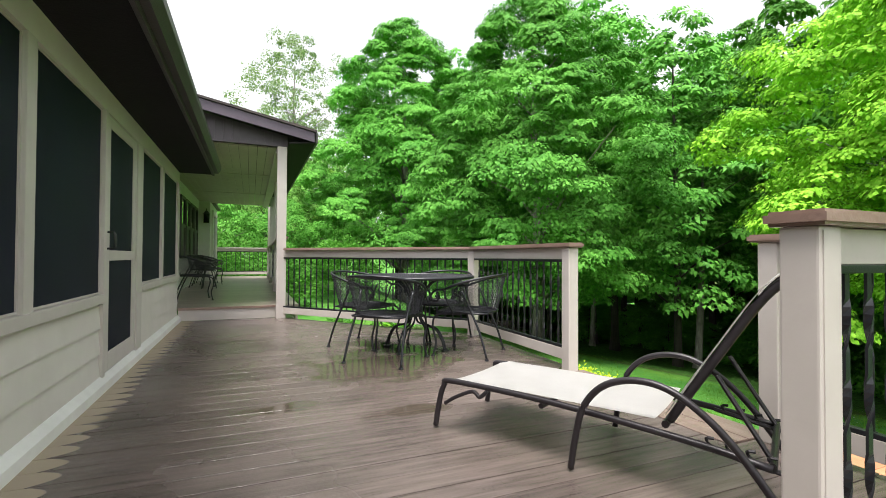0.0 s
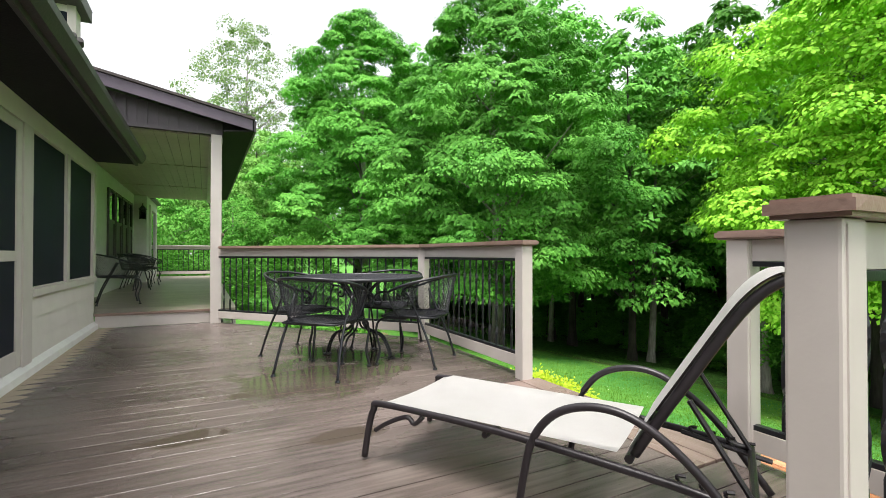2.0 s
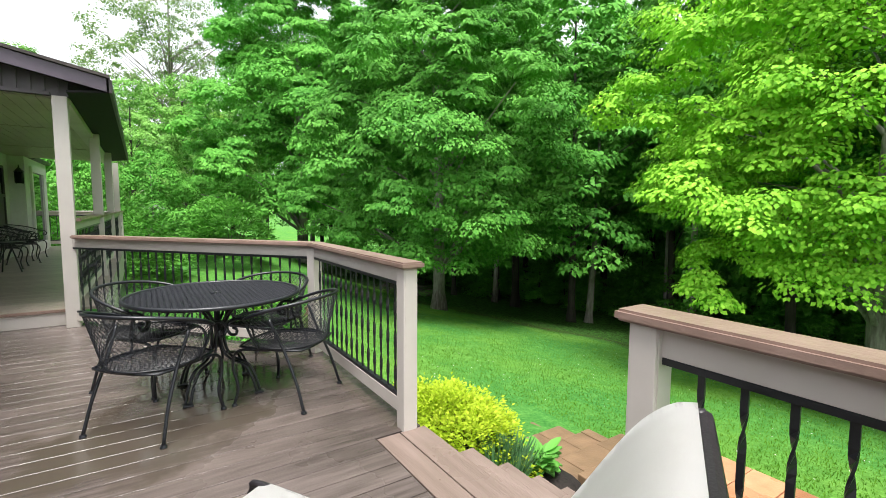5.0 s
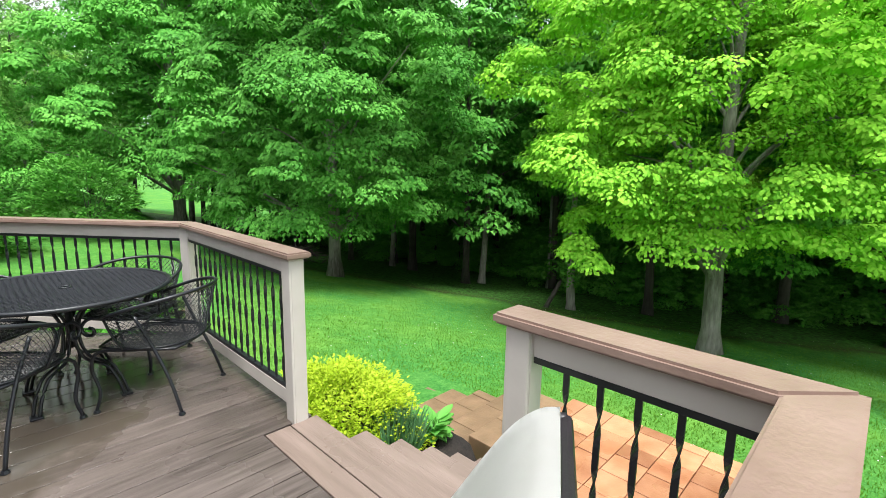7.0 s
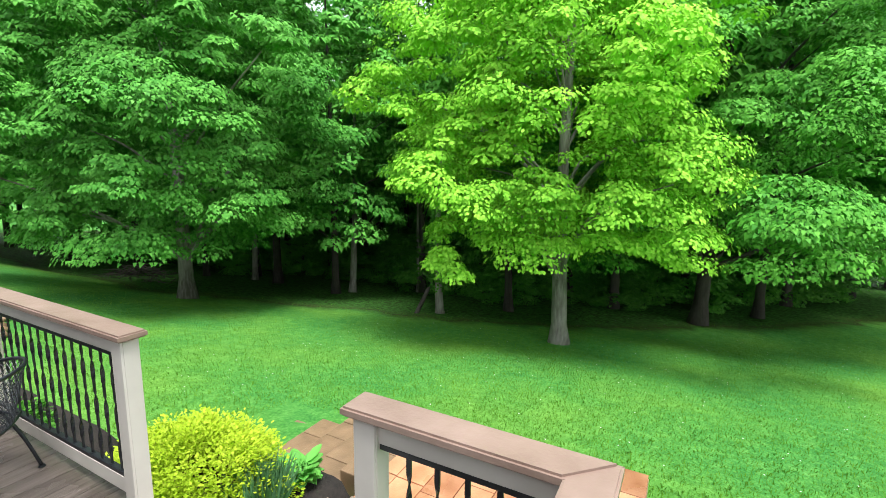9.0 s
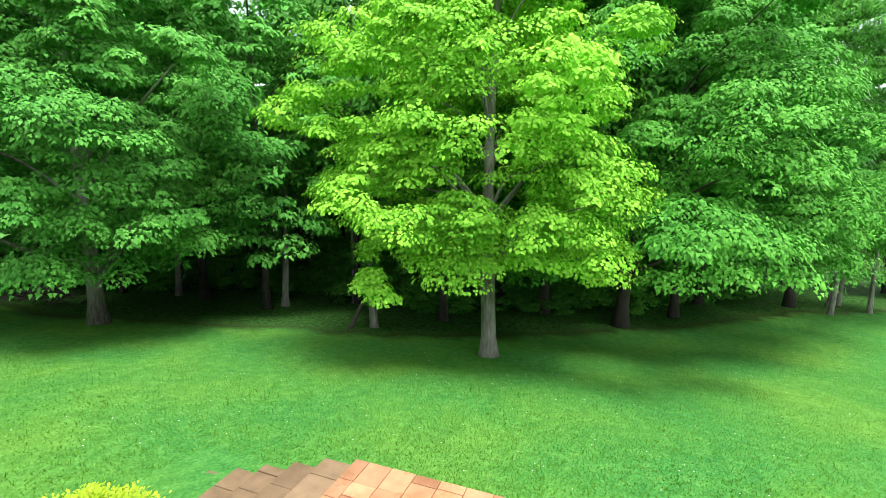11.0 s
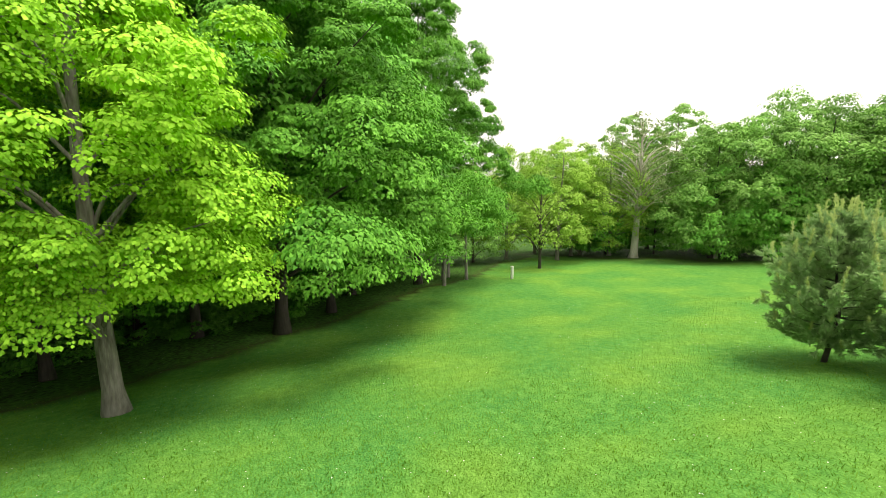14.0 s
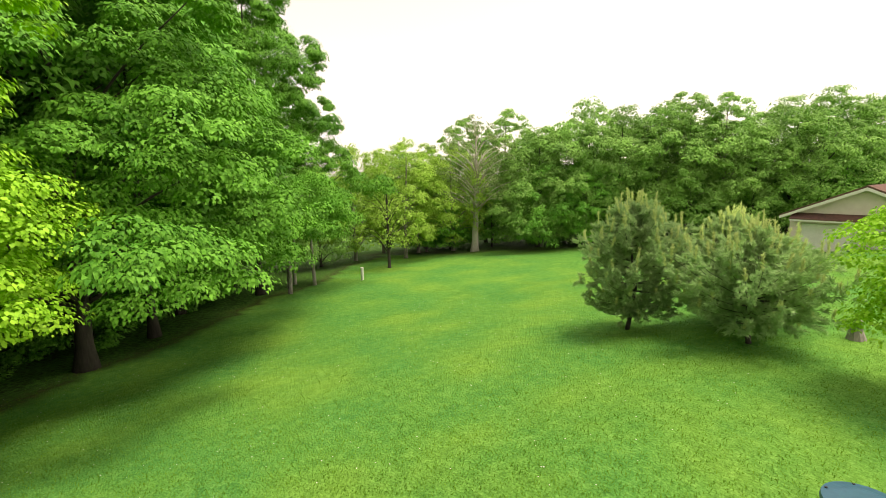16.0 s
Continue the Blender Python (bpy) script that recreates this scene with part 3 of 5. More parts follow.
# ---- house ----
def build_house():
    wall = empty("wall_house", pose(0, 0, 0), "cream lap-sided house wall with dark screened openings", "wall", kind="structure")
    sill, head, top = 0.56, 1.79, 1.94
    thick = 0.14
    door0, door1 = 3.60, 4.46
    # openings: from, to
    bays = [(-1.2, 0.0), (0.12, 1.22), (1.34, 2.42), (2.52, 3.54), (4.66, 5.63), (5.72, 6.75)]
    # lap siding under the sills
    for s0, s1 in ((-2.6, 3.56), (4.52, 6.88)):
        for i in range(3):
            z0 = 0.07 + i * 0.16
            bm = bmesh.new()
            prism(bm, [(WALL - 0.10, z0), (WALL + 0.002, z0), (WALL - 0.012, z0 + 0.158), (WALL - 0.10, z0 + 0.158)], 1, s0, s1)
            part("siding_board", bm, SIDING, wall)
    part("header", boxed((WALL - thick, -2.6, head + 0.005), (WALL + 0.006, 6.88, top)), SIDING, wall)
    for y0, y1 in [(-2.6, -1.2), (0.0, 0.12), (1.22, 1.34), (2.42, 2.52), (5.63, 5.72), (6.75, 6.88)]:
        part("stud", boxed((WALL - thick, y0, sill), (WALL + 0.012, y1, head + 0.004), 0.004), PAINT, wall)
    for y0, y1 in ((3.54, 3.60), (4.46, 4.66)):
        part("stud", boxed((WALL - thick, y0, 0.04), (WALL + 0.014, y1, head + 0.004), 0.004), PAINT, wall)
    for s0, s1 in ((-2.6, 3.54), (4.66, 6.88)):
        part("sill_board", boxed((WALL - thick, s0, 0.55), (WALL + 0.022, s1, 0.61), 0.005), PAINT, wall)
    bb = bmesh.new()
    prism(bb, [(WALL - 0.05, 0.0), (WALL + 0.045, 0.0), (WALL + 0.04, 0.05), (WALL + 0.005, 0.085), (WALL - 0.05, 0.085)], 1, -2.6, 6.88)
    part("base_trim", bb, WHITE, wall, "white base board with scuffs")
    for i, (y0, y1) in enumerate(bays):
        w = empty("window_%d" % (i + 1), pose(0, 0, 0), "tall dark insect screen in a cream frame", "window screen", "screened windows", "structure")
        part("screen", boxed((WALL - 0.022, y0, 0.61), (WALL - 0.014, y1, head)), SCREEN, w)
        fr = bmesh.new()
        for lo, hi in (((y0, 0.612), (y0 + 0.01, head - 0.002)), ((y1 - 0.01, 0.612), (y1, head - 0.002)), ((y0 + 0.011, 0.612), (y1 - 0.011, 0.622)), ((y0 + 0.011, head - 0.012), (y1 - 0.011, head - 0.002))):
            box(fr, (WALL - 0.0135, lo[0], lo[1]), (WALL - 0.006, hi[0], hi[1]))
        part("frame", fr, PAINT, w)
    d = empty("door_1", pose(0, 0, 0), "cream screen door with two dark mesh panels", "door", kind="structure")
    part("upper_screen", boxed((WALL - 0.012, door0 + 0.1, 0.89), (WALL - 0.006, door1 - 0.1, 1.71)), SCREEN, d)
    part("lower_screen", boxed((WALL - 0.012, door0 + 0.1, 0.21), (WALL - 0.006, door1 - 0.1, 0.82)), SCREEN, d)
    for lo, hi in (((door0 + 0.004, 0.09), (door0 + 0.1, 1.785)), ((door1 - 0.1, 0.09), (door1 - 0.004, 1.785)), ((door0 + 0.101, 0.09), (door1 - 0.101, 0.21)), ((door0 + 0.101, 0.82), (door1 - 0.101, 0.89)), ((door0 + 0.101, 1.71), (door1 - 0.101, 1.785))):
        part("door_rail", boxed((WALL - 0.035, lo[0], lo[1]), (WALL + 0.004, hi[0], hi[1]), 0.003), PAINT, d)
    hd = tube(bmesh.new(), curve([(WALL + 0.004, door0 + 0.05, 0.90), (WALL + 0.045, door0 + 0.05, 0.91), (WALL + 0.045, door0 + 0.05, 1.0), (WALL + 0.004, door0 + 0.05, 1.01)], 4), 0.008, 6)
    part("door_handle", hd, IRON, d, "small dark pull handle")
    # room behind the screens, its dimness put into the wall and floor colour
    back = empty("wall_room", pose(0, 0, 0), "inner wall of the screened room, coloured dark in place of shade", "wall", kind="structure")
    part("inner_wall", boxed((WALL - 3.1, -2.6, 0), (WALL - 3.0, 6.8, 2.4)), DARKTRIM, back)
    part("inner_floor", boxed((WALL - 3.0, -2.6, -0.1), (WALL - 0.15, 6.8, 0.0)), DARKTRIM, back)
    part("end_wall", boxed((WALL - 3.0, -2.7, 0), (WALL - 0.02, -2.605, 2.4)), SIDING, back)
    # roof over the room
    ro = empty("roof_house", pose(0, 0, 0), "dark shingled roof with a deep dark soffit and gutter", "roof", kind="structure")
    EV = -0.50
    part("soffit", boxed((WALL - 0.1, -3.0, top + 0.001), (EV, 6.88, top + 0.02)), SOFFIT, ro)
    part("fascia", boxed((EV, -3.0, top - 0.015), (EV + 0.025, 6.88, top + 0.13), 0.003), DARKTRIM, ro)
    gut = bmesh.new()
    prism(gut, [(EV + 0.026, top + 0.02), (EV + 0.07, top + 0.02), (EV + 0.105, top + 0.075), (EV + 0.105, top + 0.125), (EV + 0.095, top + 0.125), (EV + 0.092, top + 0.08), (EV + 0.065, top + 0.03), (EV + 0.026, top + 0.03)], 1, -3.0, 6.89)
    part("gutter", gut, DARKTRIM, ro, "dark metal gutter")
    sh = prism(bmesh.new(), [(EV + 0.05, top + 0.135), (EV + 0.05, top + 0.16), (WALL - 3.4, top + 1.35), (WALL - 3.4, top + 1.32)], 1, -3.0, 6.95)
    part("shingles", sh, SHINGLE, ro)


build_house()


def build_upper_storey():
    u = empty("wall_upper", pose(0, 0, 0), "upper storey with pale siding and a dark window under a dark eave", "wall", kind="structure")
    x1, ze = -1.70, 5.00
    part("siding", boxed((-8.0, 9.9, 2.75), (x1, 10.3, ze)), SIDING, u)
    part("corner_trim", boxed((x1 - 0.10, 9.875, 2.9), (x1 + 0.02, 9.899, ze), 0.003), PAINT, u)
    part("window_pane", boxed((-2.00, 9.885, 3.0), (-1.78, 9.899, ze - 0.12)), SCREEN, u, "tall dark window pane")
    part("eave", boxed((-8.4, 9.55, ze), (-1.57, 10.5, ze + 0.22), 0.01), DARKTRIM, u, "dark eave")
    part("roof_slope", prism(bmesh.new(), [(-1.57, ze + 0.222), (-5.2, ze + 0.8), (-8.4, ze + 0.222)], 1, 9.5, 10.55), SHINGLE, u)
    f = empty("floodlight", pose(-1.70, 9.83, 4.41), "small dark twin floodlight on the upper corner of the house", "floodlight")
    part("bracket", tube(bmesh.new(), [(-0.06, 0.05, 0.0), (0.0, 0.0, 0.0), (0.05, -0.02, 0.0)], 0.02, 6), DARKTRIM, f)
    for dx, dz in ((0.0, 0.03), (0.09, -0.04)):
        lamp = bmesh.new()
        bmesh.ops.create_cone(lamp, cap_ends=True, segments=12, radius1=0.075, radius2=0.045, depth=0.13, matrix=pose(dx, -0.06, dz, 70, 0, 20))
        part("lamp_head", lamp, DARKTRIM, f)


build_upper_storey()


def build_porch():
    pf = empty("floor_porch", pose(0, 0, 0), "pale grey boarded porch floor, one step up", "porch floor", kind="structure")
    F = 0.17
    y = PORCH_Y + 0.01
    while y < 16.9:
        part("board", boxed((-1.6, y, F - 0.03), (0.62, y + 0.134, F), 0.003), PORCHFLOOR, pf)
        y += 0.139
    part("nosing", boxed((WALL + 0.01, PORCH_Y - 0.035, F - 0.028), (0.44, PORCH_Y + 0.008, F + 0.003), 0.004), CAP, pf, "brown edge board")
    part("riser", boxed((WALL + 0.01, PORCH_Y - 0.02, 0.002), (0.44, PORCH_Y + 0.005, F - 0.03)), PAINT, pf, "cream riser board")
    part("rim", boxed((0.585, PORCH_Y + 0.05, -0.35), (0.615, 16.9, F - 0.032)), PAINT, pf)
    part("skirt_backing", boxed((0.50, PORCH_Y + 0.05, -2.2), (0.53, 16.9, -0.351)), DARKTRIM, pf)
    y = PORCH_Y + 0.06
    while y < 11.5:
        part("skirt_board", boxed((0.55, y, -1.6), (0.572, y + 0.085, -0.02), 0.003), PAINT, pf)
        y += 0.125
    # posts
    for i, (x, yy) in enumerate(((0.37, 6.74), (0.46, 9.6), (0.49, 12.5), (0.52, 15.2))):
        p = empty("porch_post", pose(x, yy, 0), "tall cream square porch post", "post", "posts of the porch")
        h = 0.062
        part("shaft", boxed((-h, -h, 0.0 if i == 0 else F), (h, h, 2.36), 0.006), PAINT, p)
        if i:
            part("base_block", boxed((-h - 0.012, -h - 0.012, F), (h + 0.012, h + 0.012, F + 0.1), 0.004), PAINT, p)
    # rails between the porch posts
    for (x0, y0), (x1, y1) in (((0.40, 6.82), (0.46, 9.6)), ((0.46, 9.6), (0.49, 12.5)), ((0.49, 12.5), (0.52, 15.2)), ((0.52, 15.2), (0.54, 16.85)), ((0.54, 16.85), (-1.5, 16.85))):
        r = railing((x0, y0), (x1, y1), "cream porch railing with black balusters", F, 0.14)
        cap = boxed((0.02, -0.07, 0.931), ((Vector((x1, y1)) - Vector((x0, y0))).length - 0.02, 0.07, 0.965), 0.006)
        part("cap_board", cap, CAP if x1 != -1.5 else PAINT, r)
    rail_post(0.54, 16.85, z0=F, top=1.1)
    # inner wall
    w = empty("wall_porch", pose(0, 0, 0), "white house wall under the porch roof", "wall", kind="structure")
    part("inner_wall", boxed((-1.42, PORCH_Y, F), (-1.32, 13.998, 2.34)), WHITE, w)
    part("door_bay", boxed((-1.42, 14.0, F), (-1.05, 16.8, 2.33)), WHITE, w)
    part("bay_roof", boxed((-1.45, 14.62, 2.332), (-0.95, 16.9, 2.40), 0.005), DARKTRIM, w)
    part("end_return", boxed((-1.32, PORCH_Y, F + 0.002), (WALL - 0.02, PORCH_Y + 0.1, 2.4)), SIDING, w)
    for i, yy in enumerate((10.4, 11.2, 12.0, 12.8)):
        win = empty("window_%d" % (i + 7), pose(0, 0, 0), "tall porch window with a dark lower panel", "window", "porch windows", "structure")
        part("pane", boxed((-1.318, yy + 0.05, 1.50), (-1.31, yy + 0.62, 2.02)), GLASS, win)
        part("panel", boxed((-1.318, yy + 0.05, 0.84), (-1.31, yy + 0.62, 1.44)), BATTEN, win, "dark lower panel")
        fr = bmesh.new()
        for lo, hi in (((yy, 0.80), (yy + 0.05, 2.07)), ((yy + 0.62, 0.80), (yy + 0.67, 2.07)), ((yy + 0.051, 2.02), (yy + 0.619, 2.07)), ((yy + 0.051, 1.44), (yy + 0.619, 1.50)), ((yy + 0.051, 0.80), (yy + 0.619, 0.84))):
            box(fr, (-1.319, lo[0], lo[1]), (-1.285, hi[0], hi[1]))
        part("frame", fr, BATTEN, win, "dark frame")
    d = empty("door_2", pose(0, 0, 0), "white porch door with a tall glass pane", "door", kind="structure")
    fr = bmesh.new()
    for lo, hi in (((14.5, F), (14.65, 2.15)), ((16.0, F), (16.15, 2.15)), ((14.651, 2.03), (15.999, 2.15)), ((14.651, F), (15.999, 0.4))):
        box(fr, (-1.048, lo[0], lo[1]), (-1.0, hi[0], hi[1]))
    part("frame", fr, WHITE, d)
    part("pane", boxed((-1.046, 14.65, 0.4), (-1.04, 16.0, 2.03)), GLASS, d)
    # ceiling and roof
    c = bmesh.new()
    x = -1.42
    while x < 0.44:
        box(c, (x + 0.003, PORCH_Y - 0.1, 2.345), (min(x + 0.123, 0.44) - 0.003, 14.6, 2.365))
        x += 0.123
    for yy in (9.1, 11.9):
        box(c, (-1.42, yy, 2.335), (0.44, yy + 0.03, 2.3445))
    tagged(part("ceiling", c, CEILING), "cream beaded porch ceiling", "ceiling", kind="structure")
    ro = empty("roof_porch", pose(0, 0, 0), "low gabled porch roof with plum fascia and battens", "roof", kind="structure")
    zf = lambda x: 2.545 - 0.205 * (x - 0.75)
    fa = prism(bmesh.new(), [(0.77, zf(0.77)), (-4.2, zf(-4.2)), (-4.2, zf(-4.2) - 0.13), (0.77, zf(0.77) - 0.13)], 1, 6.46, 6.49)
    part("fascia", fa, PURPLE, ro, "plum painted sloping fascia board")
    sb = prism(bmesh.new(), [(0.80, zf(0.80) + 0.005), (-4.2, zf(-4.2) + 0.005), (-4.2, zf(-4.2) + 0.035), (0.80, zf(0.80) + 0.035)], 1, 6.43, 14.8)
    part("shingles", sb, SHINGLE, ro, "dark shingles")
    soff = prism(bmesh.new(), [(0.445, 2.37), (0.79, zf(0.79) - 0.13), (0.79, zf(0.79) - 0.11), (0.445, 2.39)], 1, 6.5, 14.75)
    part("soffit", soff, SOFFIT, ro, "dark soffit")
    part("eave_board", boxed((0.79, 6.47, zf(0.79) - 0.135), (0.815, 14.78, zf(0.79) - 0.002)), DARKTRIM, ro)
    part("beam", boxed((0.29, 6.84, 2.30), (0.445, 14.7, 2.36)), PAINT, ro)
    wallp = prism(bmesh.new(), [(0.44, 2.36), (0.44, zf(0.44) - 0.1), (-4.2, zf(-4.2) - 0.1), (-4.2, 2.36)], 1, 6.70, 6.74)
    part("gable", wallp, BATTEN, ro)
    x = 0.36
    while x > -3.0:
        part("batten", boxed((x - 0.012, 6.675, 2.395), (x + 0.012, 6.699, zf(x) - 0.12)), BATTEN, ro)
        x -= 0.105
    part("gable_trim", boxed((-4.2, 6.66, 2.355), (0.30, 6.698, 2.39)), BATTEN, ro)


build_porch()

# ---- trees ----
def leaf_sheet(name, base, tip_dir, normal, size, width, material, plain=False):
    """Many small leaves in one mesh, from arrays of places, directions and sizes: folded, or plain pointed ones for far crowns."""
    n = len(base)
    side = np.cross(tip_dir, normal)
    side /= np.linalg.norm(side, axis=1, keepdims=True) + 1e-9
    s, w = size[:, None], (size * width)[:, None]
    if plain:
        k, corners = 3, (0, 1, 2)
        v = np.stack([base + side * w * 0.5, base + tip_dir * s, base - side * w * 0.5], 1).astype(np.float32)
    else:
        k, corners = 4, (0, 1, 2, 0, 2, 3)
        v = np.stack([base, base + tip_dir * s * 0.45 + side * w * 0.5 + normal * s * 0.10, base + tip_dir * s,
                      base + tip_dir * s * 0.45 - side * w * 0.5 + normal * s * 0.10], 1).astype(np.float32)
    me = bpy.data.meshes.new(name)
    me.vertices.add(k * n)
    me.vertices.foreach_set("co", v.ravel())
    idx = (k * np.arange(n)[:, None] + np.array(corners)).astype(np.int32)
    me.loops.add(idx.size)
    me.loops.foreach_set("vertex_index", idx.ravel())
    me.polygons.add(idx.size // 3)
    me.polygons.foreach_set("loop_start", np.arange(0, idx.size, 3, dtype=np.int32))
    me.polygons.foreach_set("loop_total", np.full(idx.size // 3, 3, np.int32))
    me.update()
    me.materials.append(material)
    return me


def unit(a):
    return a / (np.linalg.norm(a, axis=1, keepdims=True) + 1e-9)


def clump_leaves(rng, centres, outs, radius, per, size, droop=0.45, flat=0.35):
    """Leaves of flattened, drooping tufts round the given centres."""
    k = len(centres)
    c = np.repeat(centres, per, 0)
    o = np.repeat(outs, per, 0)
    r = np.repeat(radius, per)
    n = k * per
    a, q = rng.uniform(0, 2 * math.pi, n), np.sqrt(rng.uniform(0, 1, n))
    off = np.stack([np.cos(a) * q, np.sin(a) * q, np.zeros(n)], 1)
    p = c + off * r[:, None]
    p[:, 2] += r * (flat * rng.normal(0, 0.4, n) - droop * q * q)
    p += 0.15 * o * r[:, None]
    tip = unit(off * 0.8 + 0.35 * o + rng.normal(0, 0.35, (n, 3)) + np.array([0, 0, -0.35]))
    nrm = unit(np.array([0, 0, 1.0]) + 0.55 * o + rng.normal(0, 0.35, (n, 3)))
    sz = size * rng.uniform(0.65, 1.25, n)
    return p, tip, nrm, sz


def dome_leaves(rng, centres, outs, radius, per, size, tall=0.68, under=-0.2):
    """Leaves laid like shingles over small rounded domes, tips hanging down and outwards."""
    k = len(centres)
    n = k * per
    c, o, r = np.repeat(centres, per, 0), np.repeat(outs, per, 0), np.repeat(radius, per)[:, None]
    up = rng.uniform(under, 1.0, n)
    a = rng.uniform(0, 2 * math.pi, n)
    h = np.sqrt(np.maximum(0, 1 - np.clip(up, -1, 1) ** 2))
    d = np.stack([np.cos(a) * h, np.sin(a) * h, up], 1)
    lump = 1 + 0.22 * np.sin(5 * a + 9 * np.repeat(centres[:, 0], per)) * h
    p = c + d * r * np.array([1, 1, tall]) * (lump * rng.uniform(0.84, 1.05, n))[:, None]
    nrm = unit(d + 0.35 * o + rng.normal(0, 0.28, (n, 3)) + np.array([0, 0, 0.25]))
    flat = np.stack([np.cos(a), np.sin(a), np.zeros(n)], 1)
    tip = unit(flat + 0.3 * o + np.array([0, 0, -0.75]) + rng.normal(0, 0.3, (n, 3)))
    tip = unit(tip - nrm * np.sum(tip * nrm, 1, keepdims=True) * 0.8)
    return p, tip, nrm, size * rng.uniform(0.65, 1.3, n)


def tree_crown(seed, height, low, wide, boughs, sprays, per, size, shape=0.3, rb=1.2, base=0.75, power=0.8, inner=0.2, tall=0.6, uneven=0.35):
    """Rounded boughs set out over an uneven crown, each covered with leafy sprays. low: where it starts; wide: its greatest half-width;
    shape: how high that lies; base: its width at the bottom, power: how soon it closes at the top."""
    rng = np.random.default_rng(seed)
    h = height - low
    grid = np.linspace(0, 1, 200)

    def profile(t):
        up = np.clip((t - shape) / (1 - shape), 0, 1)
        return np.where(t < shape, base + (1 - base) * np.sin(np.clip(t / shape, 0, 1) * math.pi / 2), np.cos(up * math.pi / 2) ** power)
    weight = np.cumsum(profile(grid) + 0.12)
    n = boughs
    t = np.interp((np.arange(n) + rng.uniform(0, 1, n)) / n, weight / weight[-1], grid)
    prof = profile(t)
    a = np.arange(n) * 2.399963 + rng.uniform(-0.35, 0.35, n)
    lob = np.array([noise.noise(Vector((math.cos(x) * 1.7, math.sin(x) * 1.7, y * 5 + seed))) for x, y in zip(a, t)])
    rad = np.maximum(0.15, wide * prof * (1 + uneven * lob) - 0.7 * rb)
    depth = np.where(rng.uniform(0, 1, n) < inner, rng.uniform(0.3, 0.75, n), rng.uniform(0.80, 1.08, n))
    c = np.stack([np.cos(a) * rad * depth, np.sin(a) * rad * depth, low + 0.5 * rb + t * (h - 1.1 * rb)], 1)
    c[:, 2] -= 0.28 * rb * np.clip(depth, 0, 1) * (1 - t)
    out = unit(np.stack([np.cos(a), np.sin(a), (t - shape) * 1.3 + 0.15], 1))
    R = rb * rng.uniform(0.6, 1.3, n) * (1 - 0.3 * t)
    C, O, r = np.repeat(c, sprays, 0), np.repeat(out, sprays, 0), np.repeat(R, sprays)
    m = len(C)
    up = rng.uniform(-0.25, 1.0, m)
    side = np.sqrt(np.maximum(0, 1 - up * up)) * rng.uniform(0.65, 1.05, m)
    az = np.repeat(a, sprays) + rng.normal(0, 1.0, m)
    C = C + np.stack([np.cos(az) * side * r, np.sin(az) * side * r, (0.9 * tall * up - max(0.0, 0.75 - 0.75 * tall) * side * side) * r], 1)
    O = unit(O + 0.8 * np.stack([np.cos(az), np.sin(az), 0 * az], 1))
    return c, dome_leaves(rng, C, O, r * rng.uniform(0.32, 0.52, m), per, size, tall, -0.1)


def trunk_and_limbs(seed, height, low, base_r, targets, lean=0.0, limbs=16, fork=None, sides=9):
    rng = random.Random(seed)
    bm = bmesh.new()
    top = height * 0.86
    pts, rad = [], []
    for i in range(13):
        t = i / 12
        pts.append((lean * t * height + 0.12 * math.sin(3.1 * t + seed), 0.10 * math.sin(4.0 * t + seed * 2), -0.4 + t * (top + 0.4)))
        flare = 1.0 + 0.7 * max(0, 1 - t * height / 0.6) if t * height < 0.6 else 1.0
        rad.append(base_r * flare * (1 - 0.9 * t) + 0.012)
    tube(bm, pts, rad, sides)
    if len(targets):
        step = max(1, len(targets) // limbs)
        for q in list(targets)[::step][:limbs]:
            q = Vector(q)
            z0 = max(low * 0.75, q.z - (0.5 + 0.55 * math.hypot(q.x, q.y)))
            z0 = min(z0, top * 0.93)
            t = (z0 + 0.4) / (top + 0.4)
            k = min(11, int(t * 12))
            u = t * 12 - k
            s = Vector(pts[k]).lerp(Vector(pts[k + 1]), u)
            mid = s.lerp(q, 0.5) + Vector((rng.uniform(-.2, .2), rng.uniform(-.2, .2), 0.25 + rng.uniform(0, .3)))
            r0 = max(0.02, 0.33 * base_r * (1 - 0.8 * t))
            c = curve([s, mid, q], 5)
            tube(bm, c, [r0 * (1 - 0.85 * i / (len(c) - 1)) + 0.006 for i in range(len(c))], 6)
    return bm


def make_tree(name, label, x, y, seed, height, low, wide, boughs, sprays, per, size, leaf, bark, base_r, shape=0.3, rb=1.2, base=0.75, power=0.8, inner=0.2, uneven=0.35, lean=0.0, limbs=18, group="trees of the garden", shift=(0, 0, 0), tall=0.6, plain=False):
    tr = empty(name, pose(x, y, ground_z(x, y) - 0.03), label, "tree", group)
    c, (p, tip, nrm, sz) = tree_crown(seed, height, low, wide, boughs, sprays, per, size, shape, rb, base, power, inner, tall, uneven)
    p, c = p + np.array(shift), c + np.array(shift)
    bm = trunk_and_limbs(seed, height, low, base_r, c, lean, limbs)
    part("trunk", bm, bark, tr, smooth=True)
    me = leaf_sheet("crown", p, tip, nrm, sz, 0.85, leaf, plain)
    cr = new("crown", me)
    cr.parent = tr
    return tr


